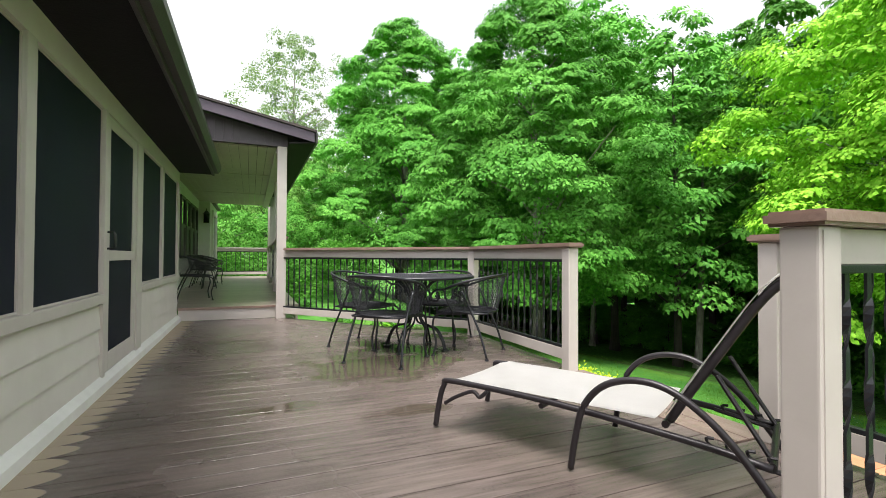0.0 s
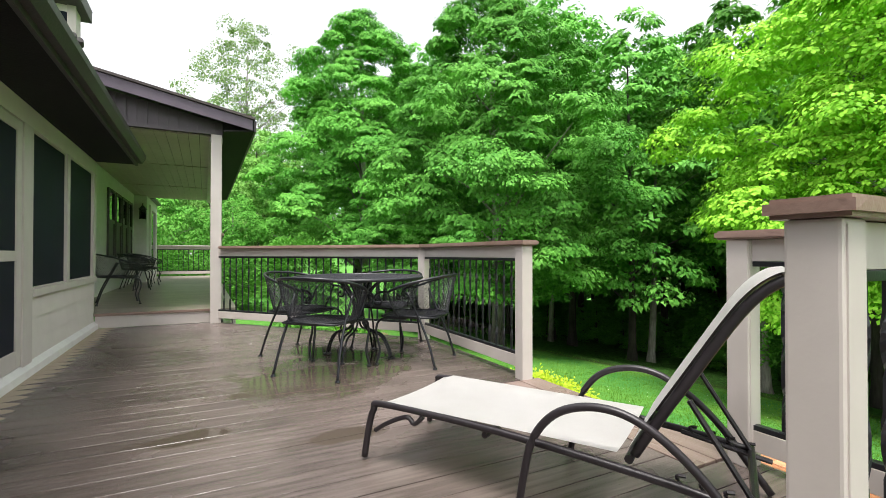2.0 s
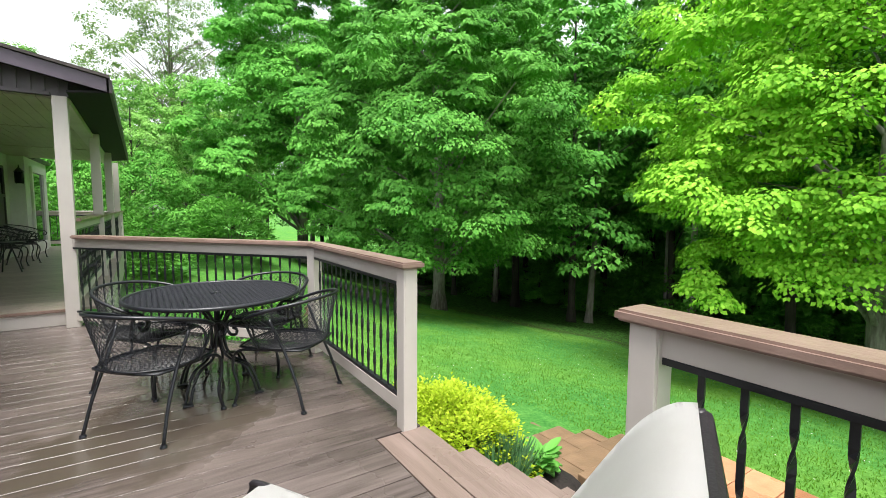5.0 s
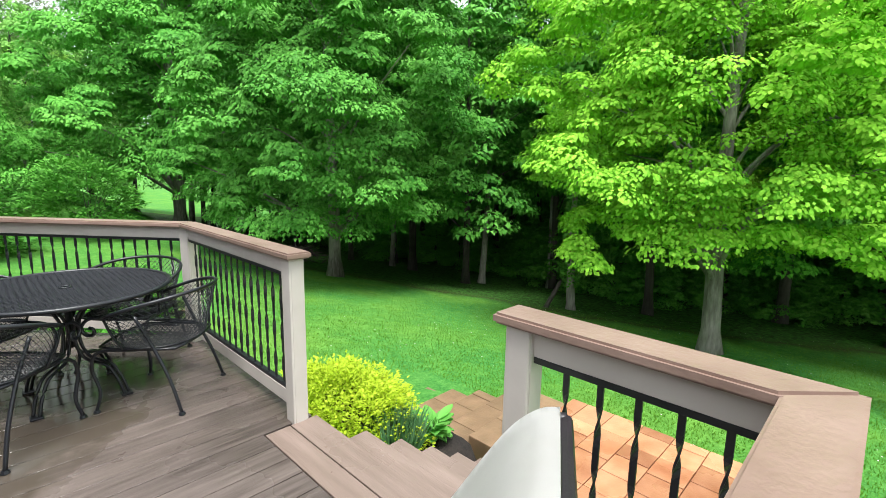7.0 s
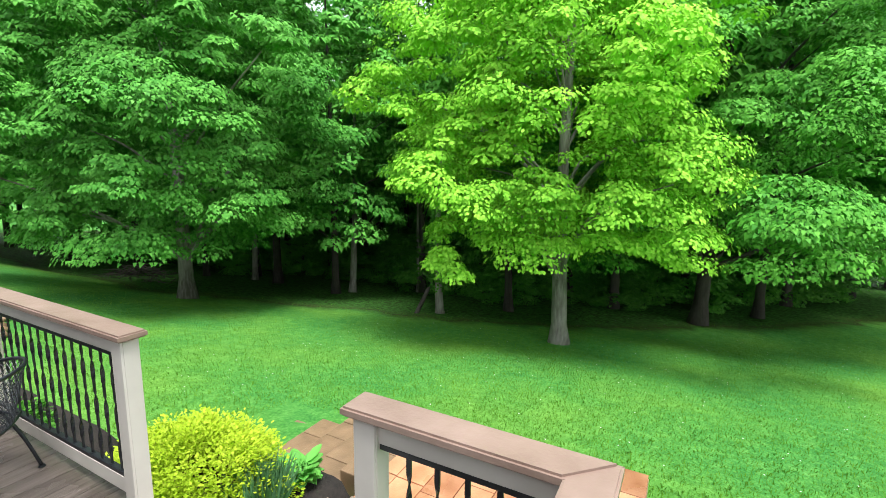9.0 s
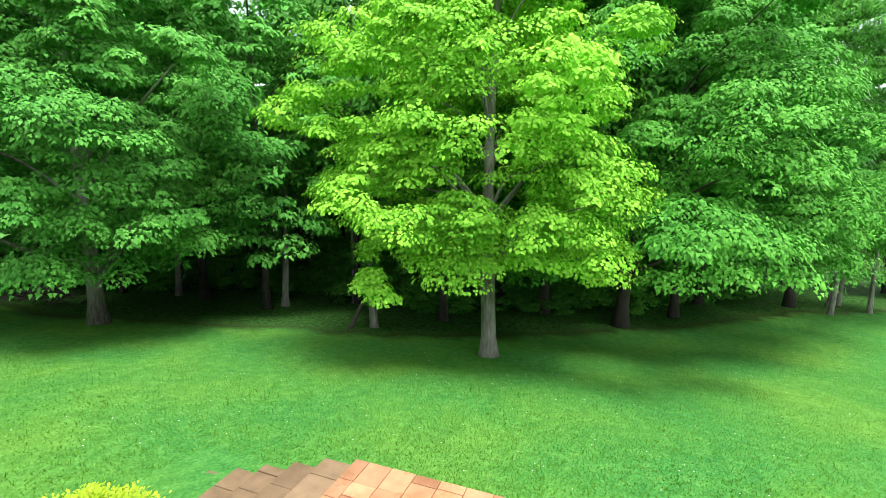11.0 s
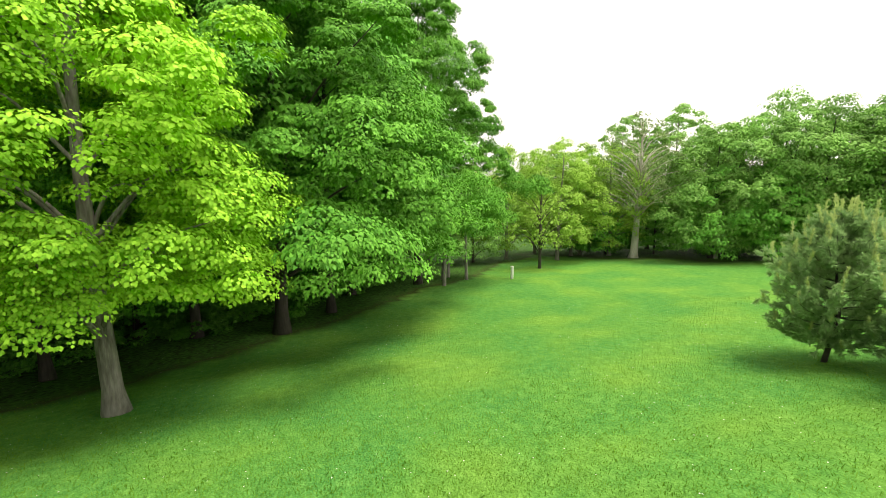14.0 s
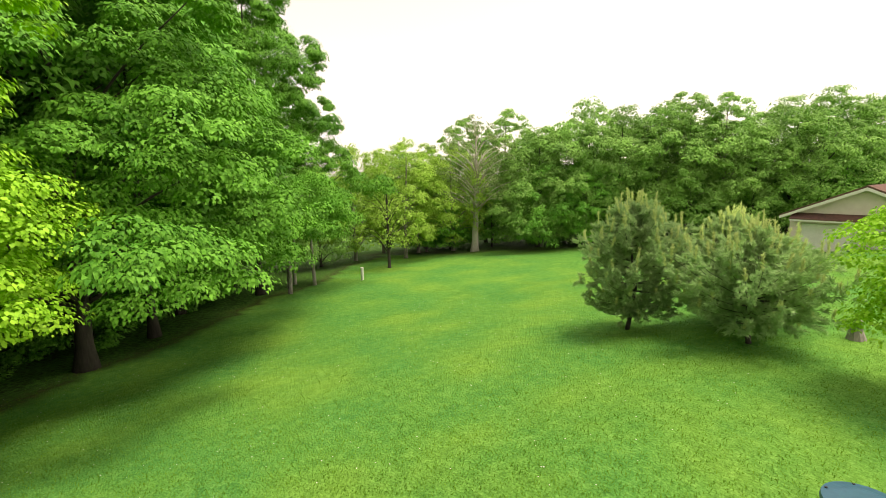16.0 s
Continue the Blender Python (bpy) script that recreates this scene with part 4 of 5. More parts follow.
maple_c = make_tree("maple_tree", "bright yellow-green maple with a low spreading crown", 13.6, 3.45, 3, 13.5, 2.3, 4.5, 122, 12, 145, 0.088, LEAFB, BARK, 0.225, 0.2, 1.2, 0.68, 0.75, inner=0.4, shift=(-0.15, 0.4, 0), limbs=30, uneven=0.38, tall=0.52)
maple_a = make_tree("maple_tree", "mid-green maple with dense layered foliage", 11.0, 16.4, 8, 15.6, 2.0, 5.5, 172, 12, 175, 0.095, LEAF, BARK, 0.26, 0.22, 1.3, 0.75, 0.62, inner=0.32, limbs=24, uneven=0.5, tall=0.55, plain=True)
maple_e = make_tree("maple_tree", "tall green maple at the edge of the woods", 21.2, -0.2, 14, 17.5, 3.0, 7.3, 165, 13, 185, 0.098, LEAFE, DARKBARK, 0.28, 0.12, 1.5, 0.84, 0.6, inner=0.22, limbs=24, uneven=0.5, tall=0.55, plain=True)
copy_thing(maple_e, pose(30.6, -8.8, ground_z(30.6, -8.8), 0, 0, 130)).scale = (0.84, 0.84, 1.12)
copy_thing(maple_a, pose(9.4, 29.5, ground_z(9.4, 29.5), 0, 0, 75)).scale = (1.25, 1.25, 1.25)

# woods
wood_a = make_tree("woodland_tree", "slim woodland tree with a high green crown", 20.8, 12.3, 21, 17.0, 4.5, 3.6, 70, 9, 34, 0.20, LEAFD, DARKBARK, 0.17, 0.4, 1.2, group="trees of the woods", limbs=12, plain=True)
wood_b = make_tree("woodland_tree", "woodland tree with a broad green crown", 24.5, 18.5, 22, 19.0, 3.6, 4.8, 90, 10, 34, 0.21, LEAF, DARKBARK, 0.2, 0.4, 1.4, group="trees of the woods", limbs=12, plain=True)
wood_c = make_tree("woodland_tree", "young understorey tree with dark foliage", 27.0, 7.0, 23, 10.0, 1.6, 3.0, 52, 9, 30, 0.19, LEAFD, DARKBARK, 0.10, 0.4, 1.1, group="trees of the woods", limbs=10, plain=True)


def plant_woods():
    rng = random.Random(77)
    spots = []

    def clear(x, y, d):
        return all((x - a) ** 2 + (y - b) ** 2 > d * d for a, b in spots)
    tries = 0
    while len(spots) < 74 and tries < 6000:
        tries += 1
        y = rng.uniform(-8.5, 48)
        edge = 17.6 + 0.9 * max(0, 5 - y) - 0.1 * max(0, y - 14)
        x = edge + rng.uniform(0, 1) ** 1.3 * 26
        if clear(x, y, 2.3) and math.hypot(x - 22, y) > 3 and math.hypot(x - 29.5, y + 8.6) > 4:
            spots.append((x, y))
            src = rng.choice((wood_a, wood_a, wood_b, wood_b, wood_c))
            s = rng.uniform(0.8, 1.2)
            o = copy_thing(src, pose(x, y, ground_z(x, y) - 0.05, rng.uniform(-3, 3), rng.uniform(-3, 3), rng.uniform(0, 360)))
            o.scale = (s, s, s * rng.uniform(0.9, 1.15))


plant_woods()

# ---- furniture on the deck ----
def wire(bm, thick):
    bmesh.ops.wireframe(bm, faces=bm.faces[:], thickness=thick, offset=0.0, use_replace=True, use_boundary=True, use_even_offset=False)
    return bm


def lattice(fn, nu, nv):
    """A diamond net over a surface fn(u, v) with u, v from 0 to 1."""
    bm = bmesh.new()
    g, m = {}, {}
    for i in range(nu + 1):
        for j in range(nv + 1):
            g[i, j] = bm.verts.new(fn(i / nu, j / nv))
    for i in range(nu):
        for j in range(nv):
            m[i, j] = bm.verts.new(fn((i + 0.5) / nu, (j + 0.5) / nv))
    for i in range(1, nu):
        for j in range(nv):
            bm.faces.new((g[i, j], m[i, j], g[i, j + 1], m[i - 1, j]))
    for i in range(nu):
        for j in range(1, nv):
            bm.faces.new((g[i, j], g[i + 1, j], m[i, j])), bm.faces.new((g[i, j], m[i, j - 1], g[i + 1, j]))
        bm.faces.new((g[i, 0], g[i + 1, 0], m[i, 0])), bm.faces.new((g[i, nv], m[i, nv - 1], g[i + 1, nv]))
    for j in range(nv):
        bm.faces.new((g[0, j], m[0, j], g[0, j + 1])), bm.faces.new((g[nu, j], g[nu, j + 1], m[nu - 1, j]))
    bmesh.ops.recalc_face_normals(bm, faces=bm.faces)
    return bm


def iron_chair(m):
    ch = empty("patio_chair", m, "black wrought-iron mesh patio chair with a barrel back", "chair", "chairs round the table")

    def back_at(u, v):
        a = radians(-118 + 236 * u)
        edge = abs(2 * u - 1)
        top = 0.70 - 0.13 * edge ** 2.2
        z = 0.385 + (top - 0.385) * v
        r = 0.235 + 0.075 * v
        return (r * math.sin(a) * 1.04, -0.02 - r * math.cos(a), z)

    def seat_at(u, v):
        x, y = 2 * u - 1, 2 * v - 1
        k = 0.235 * (1 - 0.12 * (x * x * y * y))
        return (x * k, y * k * 1.02, 0.375 - 0.018 * (1 - x * x) * (1 - y * y))

    part("backrest", wire(lattice(back_at, 36, 8), 0.0042), IRON, ch)
    part("seat", wire(lattice(seat_at, 16, 16), 0.0042), IRON, ch)
    part("rim", tube(bmesh.new(), [back_at(i / 40, 1.0) for i in range(41)], 0.0105, 8), IRON, ch, "black tube round the top of the back", True)
    part("seat_frame", tube(bmesh.new(), [seat_at(0.5 + 0.5 * c / max(abs(c), abs(s)), 0.5 + 0.5 * s / max(abs(c), abs(s))) for c, s in ((math.cos(k * math.pi / 16), math.sin(k * math.pi / 16)) for k in range(32))], 0.008, 6, True), IRON, ch, smooth=True)
    part("lower_rim", tube(bmesh.new(), [back_at(i / 40, 0.0) for i in range(41)], 0.007, 6), IRON, ch, smooth=True)
    for sx in (-1, 1):
        leg = tube(bmesh.new(), curve([(sx * 0.245, -0.02, 0.57), (sx * 0.235, -0.10, 0.40), (sx * 0.245, -0.19, 0.20), (sx * 0.258, -0.25, 0.008)], 6), 0.0095, 8)
        part("rear_leg", leg, IRON, ch, smooth=True)
        leg = tube(bmesh.new(), curve([(sx * 0.215, 0.0, 0.365), (sx * 0.235, 0.20, 0.355), (sx * 0.24, 0.245, 0.26), (sx * 0.235, 0.215, 0.12), (sx * 0.25, 0.235, 0.008)], 6), 0.0095, 8)
        part("front_leg", leg, IRON, ch, smooth=True)
        arm = [(sx * 0.275, 0.12, 0.575), (sx * 0.28, 0.20, 0.565), (sx * 0.28, 0.245, 0.52), (sx * 0.28, 0.225, 0.475), (sx * 0.28, 0.185, 0.475), (sx * 0.28, 0.18, 0.505), (sx * 0.28, 0.205, 0.515)]
        part("arm_scroll", tube(bmesh.new(), curve(arm, 5), 0.0095, 8), IRON, ch, smooth=True)
        sup = curve([(sx * 0.275, 0.13, 0.57), (sx * 0.262, 0.10, 0.47), (sx * 0.235, 0.06, 0.375)], 5)
        part("arm_support", tube(bmesh.new(), sup, 0.0075, 6), IRON, ch, smooth=True)
        for fy in (-0.25, 0.235):
            f = bmesh.new()
            bmesh.ops.create_cone(f, cap_ends=True, segments=12, radius1=0.019, radius2=0.014, depth=0.014, matrix=pose(sx * (0.258 if fy < 0 else 0.25), fy, 0.007))
            part("foot", f, IRON, ch)
    return ch


def iron_table(m):
    tb = empty("patio_table", m, "round black wrought-iron mesh patio table, wet", "table")
    R, H = 0.535, 0.668
    rings = bmesh.new()
    bmesh.ops.create_circle(rings, cap_ends=True, segments=56, radius=R - 0.01, matrix=pose(0, 0, H - 0.004))
    r = bmesh.ops.extrude_face_region(rings, geom=rings.faces[:])
    bmesh.ops.translate(rings, verts=[v for v in r["geom"] if isinstance(v, bmesh.types.BMVert)], vec=(0, 0, 0.005))
    bmesh.ops.recalc_face_normals(rings, faces=rings.faces)
    part("tabletop", rings, TABLEIRON, tb)

    net = lattice(lambda u, v: (R * (2 * u - 1), R * (2 * v - 1), H + 0.002), 34, 34)
    bmesh.ops.delete(net, geom=[v for v in net.verts if v.co.xy.length > R - 0.008], context="VERTS")
    part("mesh_cover", wire(net, 0.005), IRON, tb)
    part("rim", tube(bmesh.new(), [(R * math.cos(a), R * math.sin(a), H) for a in (2 * math.pi * k / 56 for k in range(56))], 0.013, 8, True), IRON, tb, smooth=True)
    hole = tube(bmesh.new(), [(0.028 * math.cos(a), 0.028 * math.sin(a), H + 0.006) for a in (2 * math.pi * k / 20 for k in range(20))], 0.005, 6, True)
    part("parasol_ring", hole, IRON, tb, "ring of the parasol hole", True)
    col = bmesh.new()
    tube(col, [(0, 0, 0.30), (0, 0, H - 0.005)], 0.02, 10)
    part("column", col, IRON, tb)
    for k in range(4):
        a = radians(45 + 90 * k)
        c, s = math.cos(a), math.sin(a)
        for d in (-0.018, 0.018):
            pts = [(r_ * c - d * s, r_ * s + d * c, z) for r_, z in ((0.24, H - 0.01), (0.15, 0.60), (0.055, 0.48), (0.035, 0.36), (0.08, 0.24), (0.21, 0.19), (0.27, 0.10), (0.30, 0.008))]
            part("leg", tube(bmesh.new(), curve(pts, 6), 0.009, 8), IRON, tb, smooth=True)
        part("foot", boxed((0.30 * c - 0.03, 0.30 * s - 0.03, 0.0), (0.30 * c + 0.03, 0.30 * s + 0.03, 0.012), 0.004), IRON, tb)
    return tb


iron_table(pose(1.41, 4.08, 0.004))
chair_1 = iron_chair(pose(1.04, 3.72, 0.004, 0, 0, -45))
copy_thing(chair_1, pose(1.79, 3.73, 0.004, 0, 0, 45))
copy_thing(chair_1, pose(1.03, 4.46, 0.004, 0, 0, 225))
copy_thing(chair_1, pose(1.80, 4.44, 0.004, 0, 0, 135))
for cx, cy, turn in ((-0.82, 8.1, -80), (-0.98, 11.5, -90), (-0.95, 12.4, -70), (-0.98, 13.3, -100)):
    o = copy_thing(chair_1, pose(cx, cy, 0.174, 0, 0, turn))
    tagged(o, "black iron porch chair against the white wall", group="chairs on the porch")


def porch_table():
    t = empty("porch_table", pose(-0.85, 10.75, 0.17), "small dark metal side table on the porch", "table")
    top = bmesh.new()
    bmesh.ops.create_cone(top, cap_ends=True, segments=32, radius1=0.25, radius2=0.25, depth=0.02, matrix=pose(0, 0, 0.5))
    part("tabletop", top, IRON, t)
    for k in range(3):
        a = 2.1 * k
        part("leg", tube(bmesh.new(), [(0.05 * math.cos(a), 0.05 * math.sin(a), 0.49), (0.18 * math.cos(a), 0.18 * math.sin(a), 0.005)], 0.011, 6), IRON, t)


porch_table()


def sun_lounger(m):
    """Length runs along y, from the foot end at 0; x is across."""
    lg = empty("sun_lounger", m, "white sling sun lounger with a dark bronze frame, back raised", "lounger")
    W = 0.245
    hinge, ztop, s_top, zr = 1.04, 0.80, 1.47, 0.245

    def sling_surface(pts, w, drop):
        bm = bmesh.new()
        rows = []
        n = 10
        for y, z in pts:
            rows.append([bm.verts.new((w * (2 * k / n - 1), y, z - drop * (1 - (2 * k / n - 1) ** 2))) for k in range(n + 1)])
        for a, b in zip(rows, rows[1:]):
            for k in range(n):
                bm.faces.new((a[k], a[k + 1], b[k + 1], b[k]))
        r = bmesh.ops.solidify(bm, geom=bm.faces[:], thickness=0.006)
        bmesh.ops.recalc_face_normals(bm, faces=bm.faces)
        return bm

    seat = [(0.075 + (hinge - 0.06) * i / 20, zr + 0.016 - (0.012 if i == 0 else 0)) for i in range(20)]
    part("seat_sling", sling_surface(seat, W + 0.004, 0.010), SLING, lg, "taut white woven sling", True)
    back = [(hinge + 0.01, zr + 0.02), (1.12, 0.385), (1.215, 0.54), (1.295, 0.67), (1.345, 0.74), (1.385, 0.78), (1.425, 0.805), (1.465, 0.812)]
    bc = [(p.y, p.z) for p in curve([(0, y, z) for y, z in back], 4)]
    part("back_sling", sling_surface([(y - 0.012, z + 0.014) for y, z in bc], W + 0.012, 0.004), SLING, lg, "white woven back sling curling over at the top", True)
    for sx in (-1, 1):
        part("back_tube", tube(bmesh.new(), [(sx * (W - 0.008), y + 0.004, z - 0.004) for y, z in bc], 0.0155, 8), BRONZE, lg, smooth=True)
        rail = curve([(sx * W, -0.02, 0.01), (sx * W, 0.0, 0.12), (sx * W, 0.03, 0.215), (sx * W, 0.09, zr), (sx * W, 0.6, zr - 0.005), (sx * W, 1.1, zr - 0.04), (sx * W, 1.36, zr - 0.075)], 6)
        part("side_rail", tube(bmesh.new(), rail, 0.014, 8), BRONZE, lg, smooth=True)
        A = W + 0.045
        arm = curve([(sx * A, 0.70, 0.01), (sx * A, 0.72, 0.14), (sx * A, 0.755, 0.27), (sx * A, 0.84, 0.365), (sx * A, 0.97, 0.40), (sx * A, 1.10, 0.365), (sx * A, 1.25, 0.24), (sx * A, 1.42, 0.01)], 6)
        part("arm_tube", tube(bmesh.new(), arm, 0.0135, 8), BRONZE, lg, "curved arm running down into two legs", True)
        for y0, z0 in ((0.735, zr - 0.015), (1.30, zr - 0.07)):
            part("bracket", tube(bmesh.new(), [(sx * W, y0, z0), (sx * A, y0, z0)], 0.012, 6), BRONZE, lg)
        brace = curve([(sx * W, 0.04, 0.13), (sx * W, 0.10, 0.17), (sx * W, 0.20, 0.215), (sx * W, 0.24, 0.195), (sx * W, 0.28, 0.23)], 4)
        part("brace", tube(bmesh.new(), brace, 0.010, 6), BRONZE, lg, smooth=True)
        prop = tube(bmesh.new(), [(sx * (W - 0.04), 1.20, 0.44), (sx * (W - 0.04), 1.36, 0.18)], 0.009, 6)
        part("prop", prop, BRONZE, lg)
        ratchet = bmesh.new()
        tube(ratchet, [(sx * (W - 0.02), 1.14, 0.20), (sx * (W - 0.02), 1.42, 0.15)], 0.009, 6)
        for k in range(4):
            y0 = 1.18 + 0.06 * k
            tube(ratchet, curve([(sx * (W - 0.02), y0, 0.195 - 0.008 * k), (sx * (W - 0.02), y0 - 0.012, 0.22 - 0.008 * k), (sx * (W - 0.02), y0 + 0.012, 0.225 - 0.008 * k)], 3), 0.006, 5)
        part("ratchet", ratchet, BRONZE, lg, "toothed bracket for the back")
    for y0, z0, r in ((0.55, zr - 0.03, 0.012), (1.04, zr, 0.014), (1.36, 0.18, 0.011), (1.36, zr - 0.075, 0.012)):
        part("cross_bar", tube(bmesh.new(), [(-W, y0, z0), (W, y0, z0)], r, 8), BRONZE, lg)
    part("top_bar", tube(bmesh.new(), [(-W + 0.01, 1.468, 0.803), (W - 0.01, 1.468, 0.803)], 0.017, 8), BRONZE, lg)
    return lg


sun_lounger(pose(1.075, 2.27, 0.003, 0, 0, math.degrees(math.atan2(-0.863, 0.505)) - 90))


def wall_lantern():
    w = empty("wall_lantern", pose(-1.13, 13.925, 1.86, 0, 0, -90), "black metal wall lantern beside the porch door", "lantern")
    part("body", boxed((-0.05, -0.06, -0.12), (0.06, 0.06, 0.12), 0.01), GLASS, w)
    b = bmesh.new()
    bmesh.ops.create_cone(b, cap_ends=True, segments=8, radius1=0.10, radius2=0.015, depth=0.10, matrix=pose(0.005, 0, 0.17))
    part("hood", b, IRON, w)
    part("bracket", tube(bmesh.new(), curve([(-0.058, 0, 0.0), (-0.02, 0, 0.26), (0.005, 0, 0.22)], 4), 0.01, 6), IRON, w)
    fr = bmesh.new()
    for sx in (-0.052, 0.062):
        for sy in (-0.062, 0.062):
            tube(fr, [(sx, sy, -0.13), (sx, sy, 0.13)], 0.006, 5)
    part("frame", fr, IRON, w)


wall_lantern()

# ---- far trees ----
far_green = make_tree("woodland_tree", "full green tree at the far edge of the lawn", 29.5, -36.0, 31, 11.5, 0.8, 4.4, 74, 12, 36, 0.15, LEAFF, DARKBARK, 0.2, 0.3, 1.2, group="trees at the far edge", limbs=12, tall=0.85, power=0.5, uneven=0.6, plain=True)
far_lime = make_tree("woodland_tree", "pale lime-green young-leafed tree", 36.5, -23.5, 32, 11.0, 1.2, 4.0, 60, 12, 30, 0.14, LEAFY, BARK, 0.17, 0.35, 1.1, group="trees at the far edge", limbs=22, tall=0.85, power=0.5, uneven=0.6, plain=True)
far_tall = make_tree("woodland_tree", "taller darker tree with a narrow crown", 20.5, -42.0, 36, 13.0, 2.6, 3.5, 60, 12, 34, 0.15, LEAFF, BARK, 0.2, 0.45, 1.1, group="trees at the far edge", limbs=16, tall=0.85, power=0.5, uneven=0.6, plain=True)
far_round = make_tree("woodland_tree", "rounded fresh green tree at the lawn's edge", 26.5, -36.3, 37, 8.0, 0.5, 3.7, 56, 12, 36, 0.14, LEAF, BARK, 0.16, 0.3, 1.0, group="trees at the far edge", limbs=12, tall=0.85, power=0.5, uneven=0.6, plain=True)
oak = make_tree("oak_tree", "tall sparse oak with bare grey limbs", 33.8, -29.4, 33, 13.0, 4.5, 4.0, 80, 8, 9, 0.15, LEAFO, PALEBARK, 0.34, 0.45, 0.9, group="trees at the far edge", limbs=130, inner=0.5)
sapling = make_tree("sapling", "slender sapling with thin young leaves on the lawn", 32.5, -19.1, 34, 8.0, 1.6, 2.8, 40, 8, 6, 0.18, LEAFY, DARKBARK, 0.13, 0.4, 0.8, group="trees at the far edge", limbs=40, inner=0.5)
sparse = make_tree("ash_tree", "tall thin-leafed ash against the sky", 3.7, 47.0, 35, 22.5, 7.0, 6.6, 130, 10, 17, 0.17, LEAFO, BARK, 0.24, 0.45, 1.2, 0.5, 0.45, group="trees beyond the porch", limbs=90, inner=0.45, uneven=0.6, tall=0.9)


def far_edge():
    rng = random.Random(9)
    for i in range(50):
        t = i / 25
        row = i // 25
        x = 41 - 50 * (t - row) + rng.uniform(-1, 1)
        y = -(43.5 + 2.0 + row * 6.5 - 0.6 * x) / 0.8 + rng.uniform(-0.8, 0.8)
        if math.hypot(x - 34.2, y + 29.8) < 2.6 or math.hypot(x - 36.5, y + 23.5) < 2.4:
            continue
        src = rng.choice((far_green, far_tall, far_round if row == 0 else far_tall, far_lime if x > 30 else far_green))
        s = rng.uniform(0.78, 1.05) * (1.0 if row == 0 else 1.12)
        o = copy_thing(src, pose(x, y, ground_z(x, y) - 0.1, 0, 0, rng.uniform(0, 360)))
        o.scale = (s, s, s * rng.uniform(0.9, 1.1))
    # undergrowth closing the view between the trunks
    for i in range(28):
        t = i / 14 if i < 14 else (i - 14) / 14
        if i < 14:
            x = 42 - 50 * t + rng.uniform(-1, 1)
            y = -(43.5 + 3.6 - 0.6 * x) / 0.8 + rng.uniform(-1, 1)
        else:
            y = -12 + 58 * t + rng.uniform(-1, 1)
            x = max(36.0, 30 + 0.9 * max(0, 5 - y)) + rng.uniform(-3, 3)
        s = rng.uniform(0.5, 0.8)
        o = copy_thing(wood_c, pose(x, y, ground_z(x, y) - 0.6, 0, 0, rng.uniform(0, 360)))
        o.scale = (s * 1.5, s * 1.5, s)
    for i in range(46):
        y = -6 + 46 * (i % 23) / 23 + rng.uniform(-0.8, 0.8)
        x = 22.5 + 5.0 * (i // 23) + 0.9 * max(0, 5 - y) - 0.12 * max(0, y - 14) + rng.uniform(-1.5, 1.5)
        s = rng.uniform(0.3, 0.5)
        o = copy_thing(wood_c, pose(x, y, ground_z(x, y) - 0.75, 0, 0, rng.uniform(0, 360)))
        o.scale = (s * 1.5, s * 1.5, s)
    # woods between the sapling and the maples
    for x, y, s in ((39.5, -16.5, 0.7), (40, -20, 1.0), (43, -25, 1.0), (39, -26.5, 0.95), (44, -14, 1.0), (41, -30, 0.9)):
        o = copy_thing(rng.choice((far_lime, far_green, far_lime)), pose(x, y, ground_z(x, y) - 0.1, 0, 0, rng.uniform(0, 360)))
        o.scale = (s, s, s)
    # beyond the porch
    for x, y, s, src in ((-3.2, 27, 0.75, far_green), (0.8, 30, 0.7, far_green), (-1.6, 23.5, 0.62, far_round), (1.4, 25.0, 0.6, far_round), (-7, 33, 0.8, far_green), (4.0, 40, 0.95, far_green), (-2.5, 42, 0.9, far_green), (-9, 46, 0.95, far_green), (9, 52, 1.05, far_green),
                         (0.5, 52, 1.05, far_lime), (14, 46, 1.1, wood_b), (18, 40, 1.1, wood_b), (7, 60, 1.3, far_green), (-5, 56, 1.1, far_green), (14, 60, 1.2, wood_b), (21, 52, 1.2, wood_b), (-14, 40, 0.8, far_green), (6.0, 53, 1.1, far_lime)):
        o = copy_thing(src, pose(x, y, ground_z(x, y) - 0.1, 0, 0, rng.uniform(0, 360)))
        o.scale = (s, s, s)
        tagged(o, group="trees beyond the porch")


far_edge()


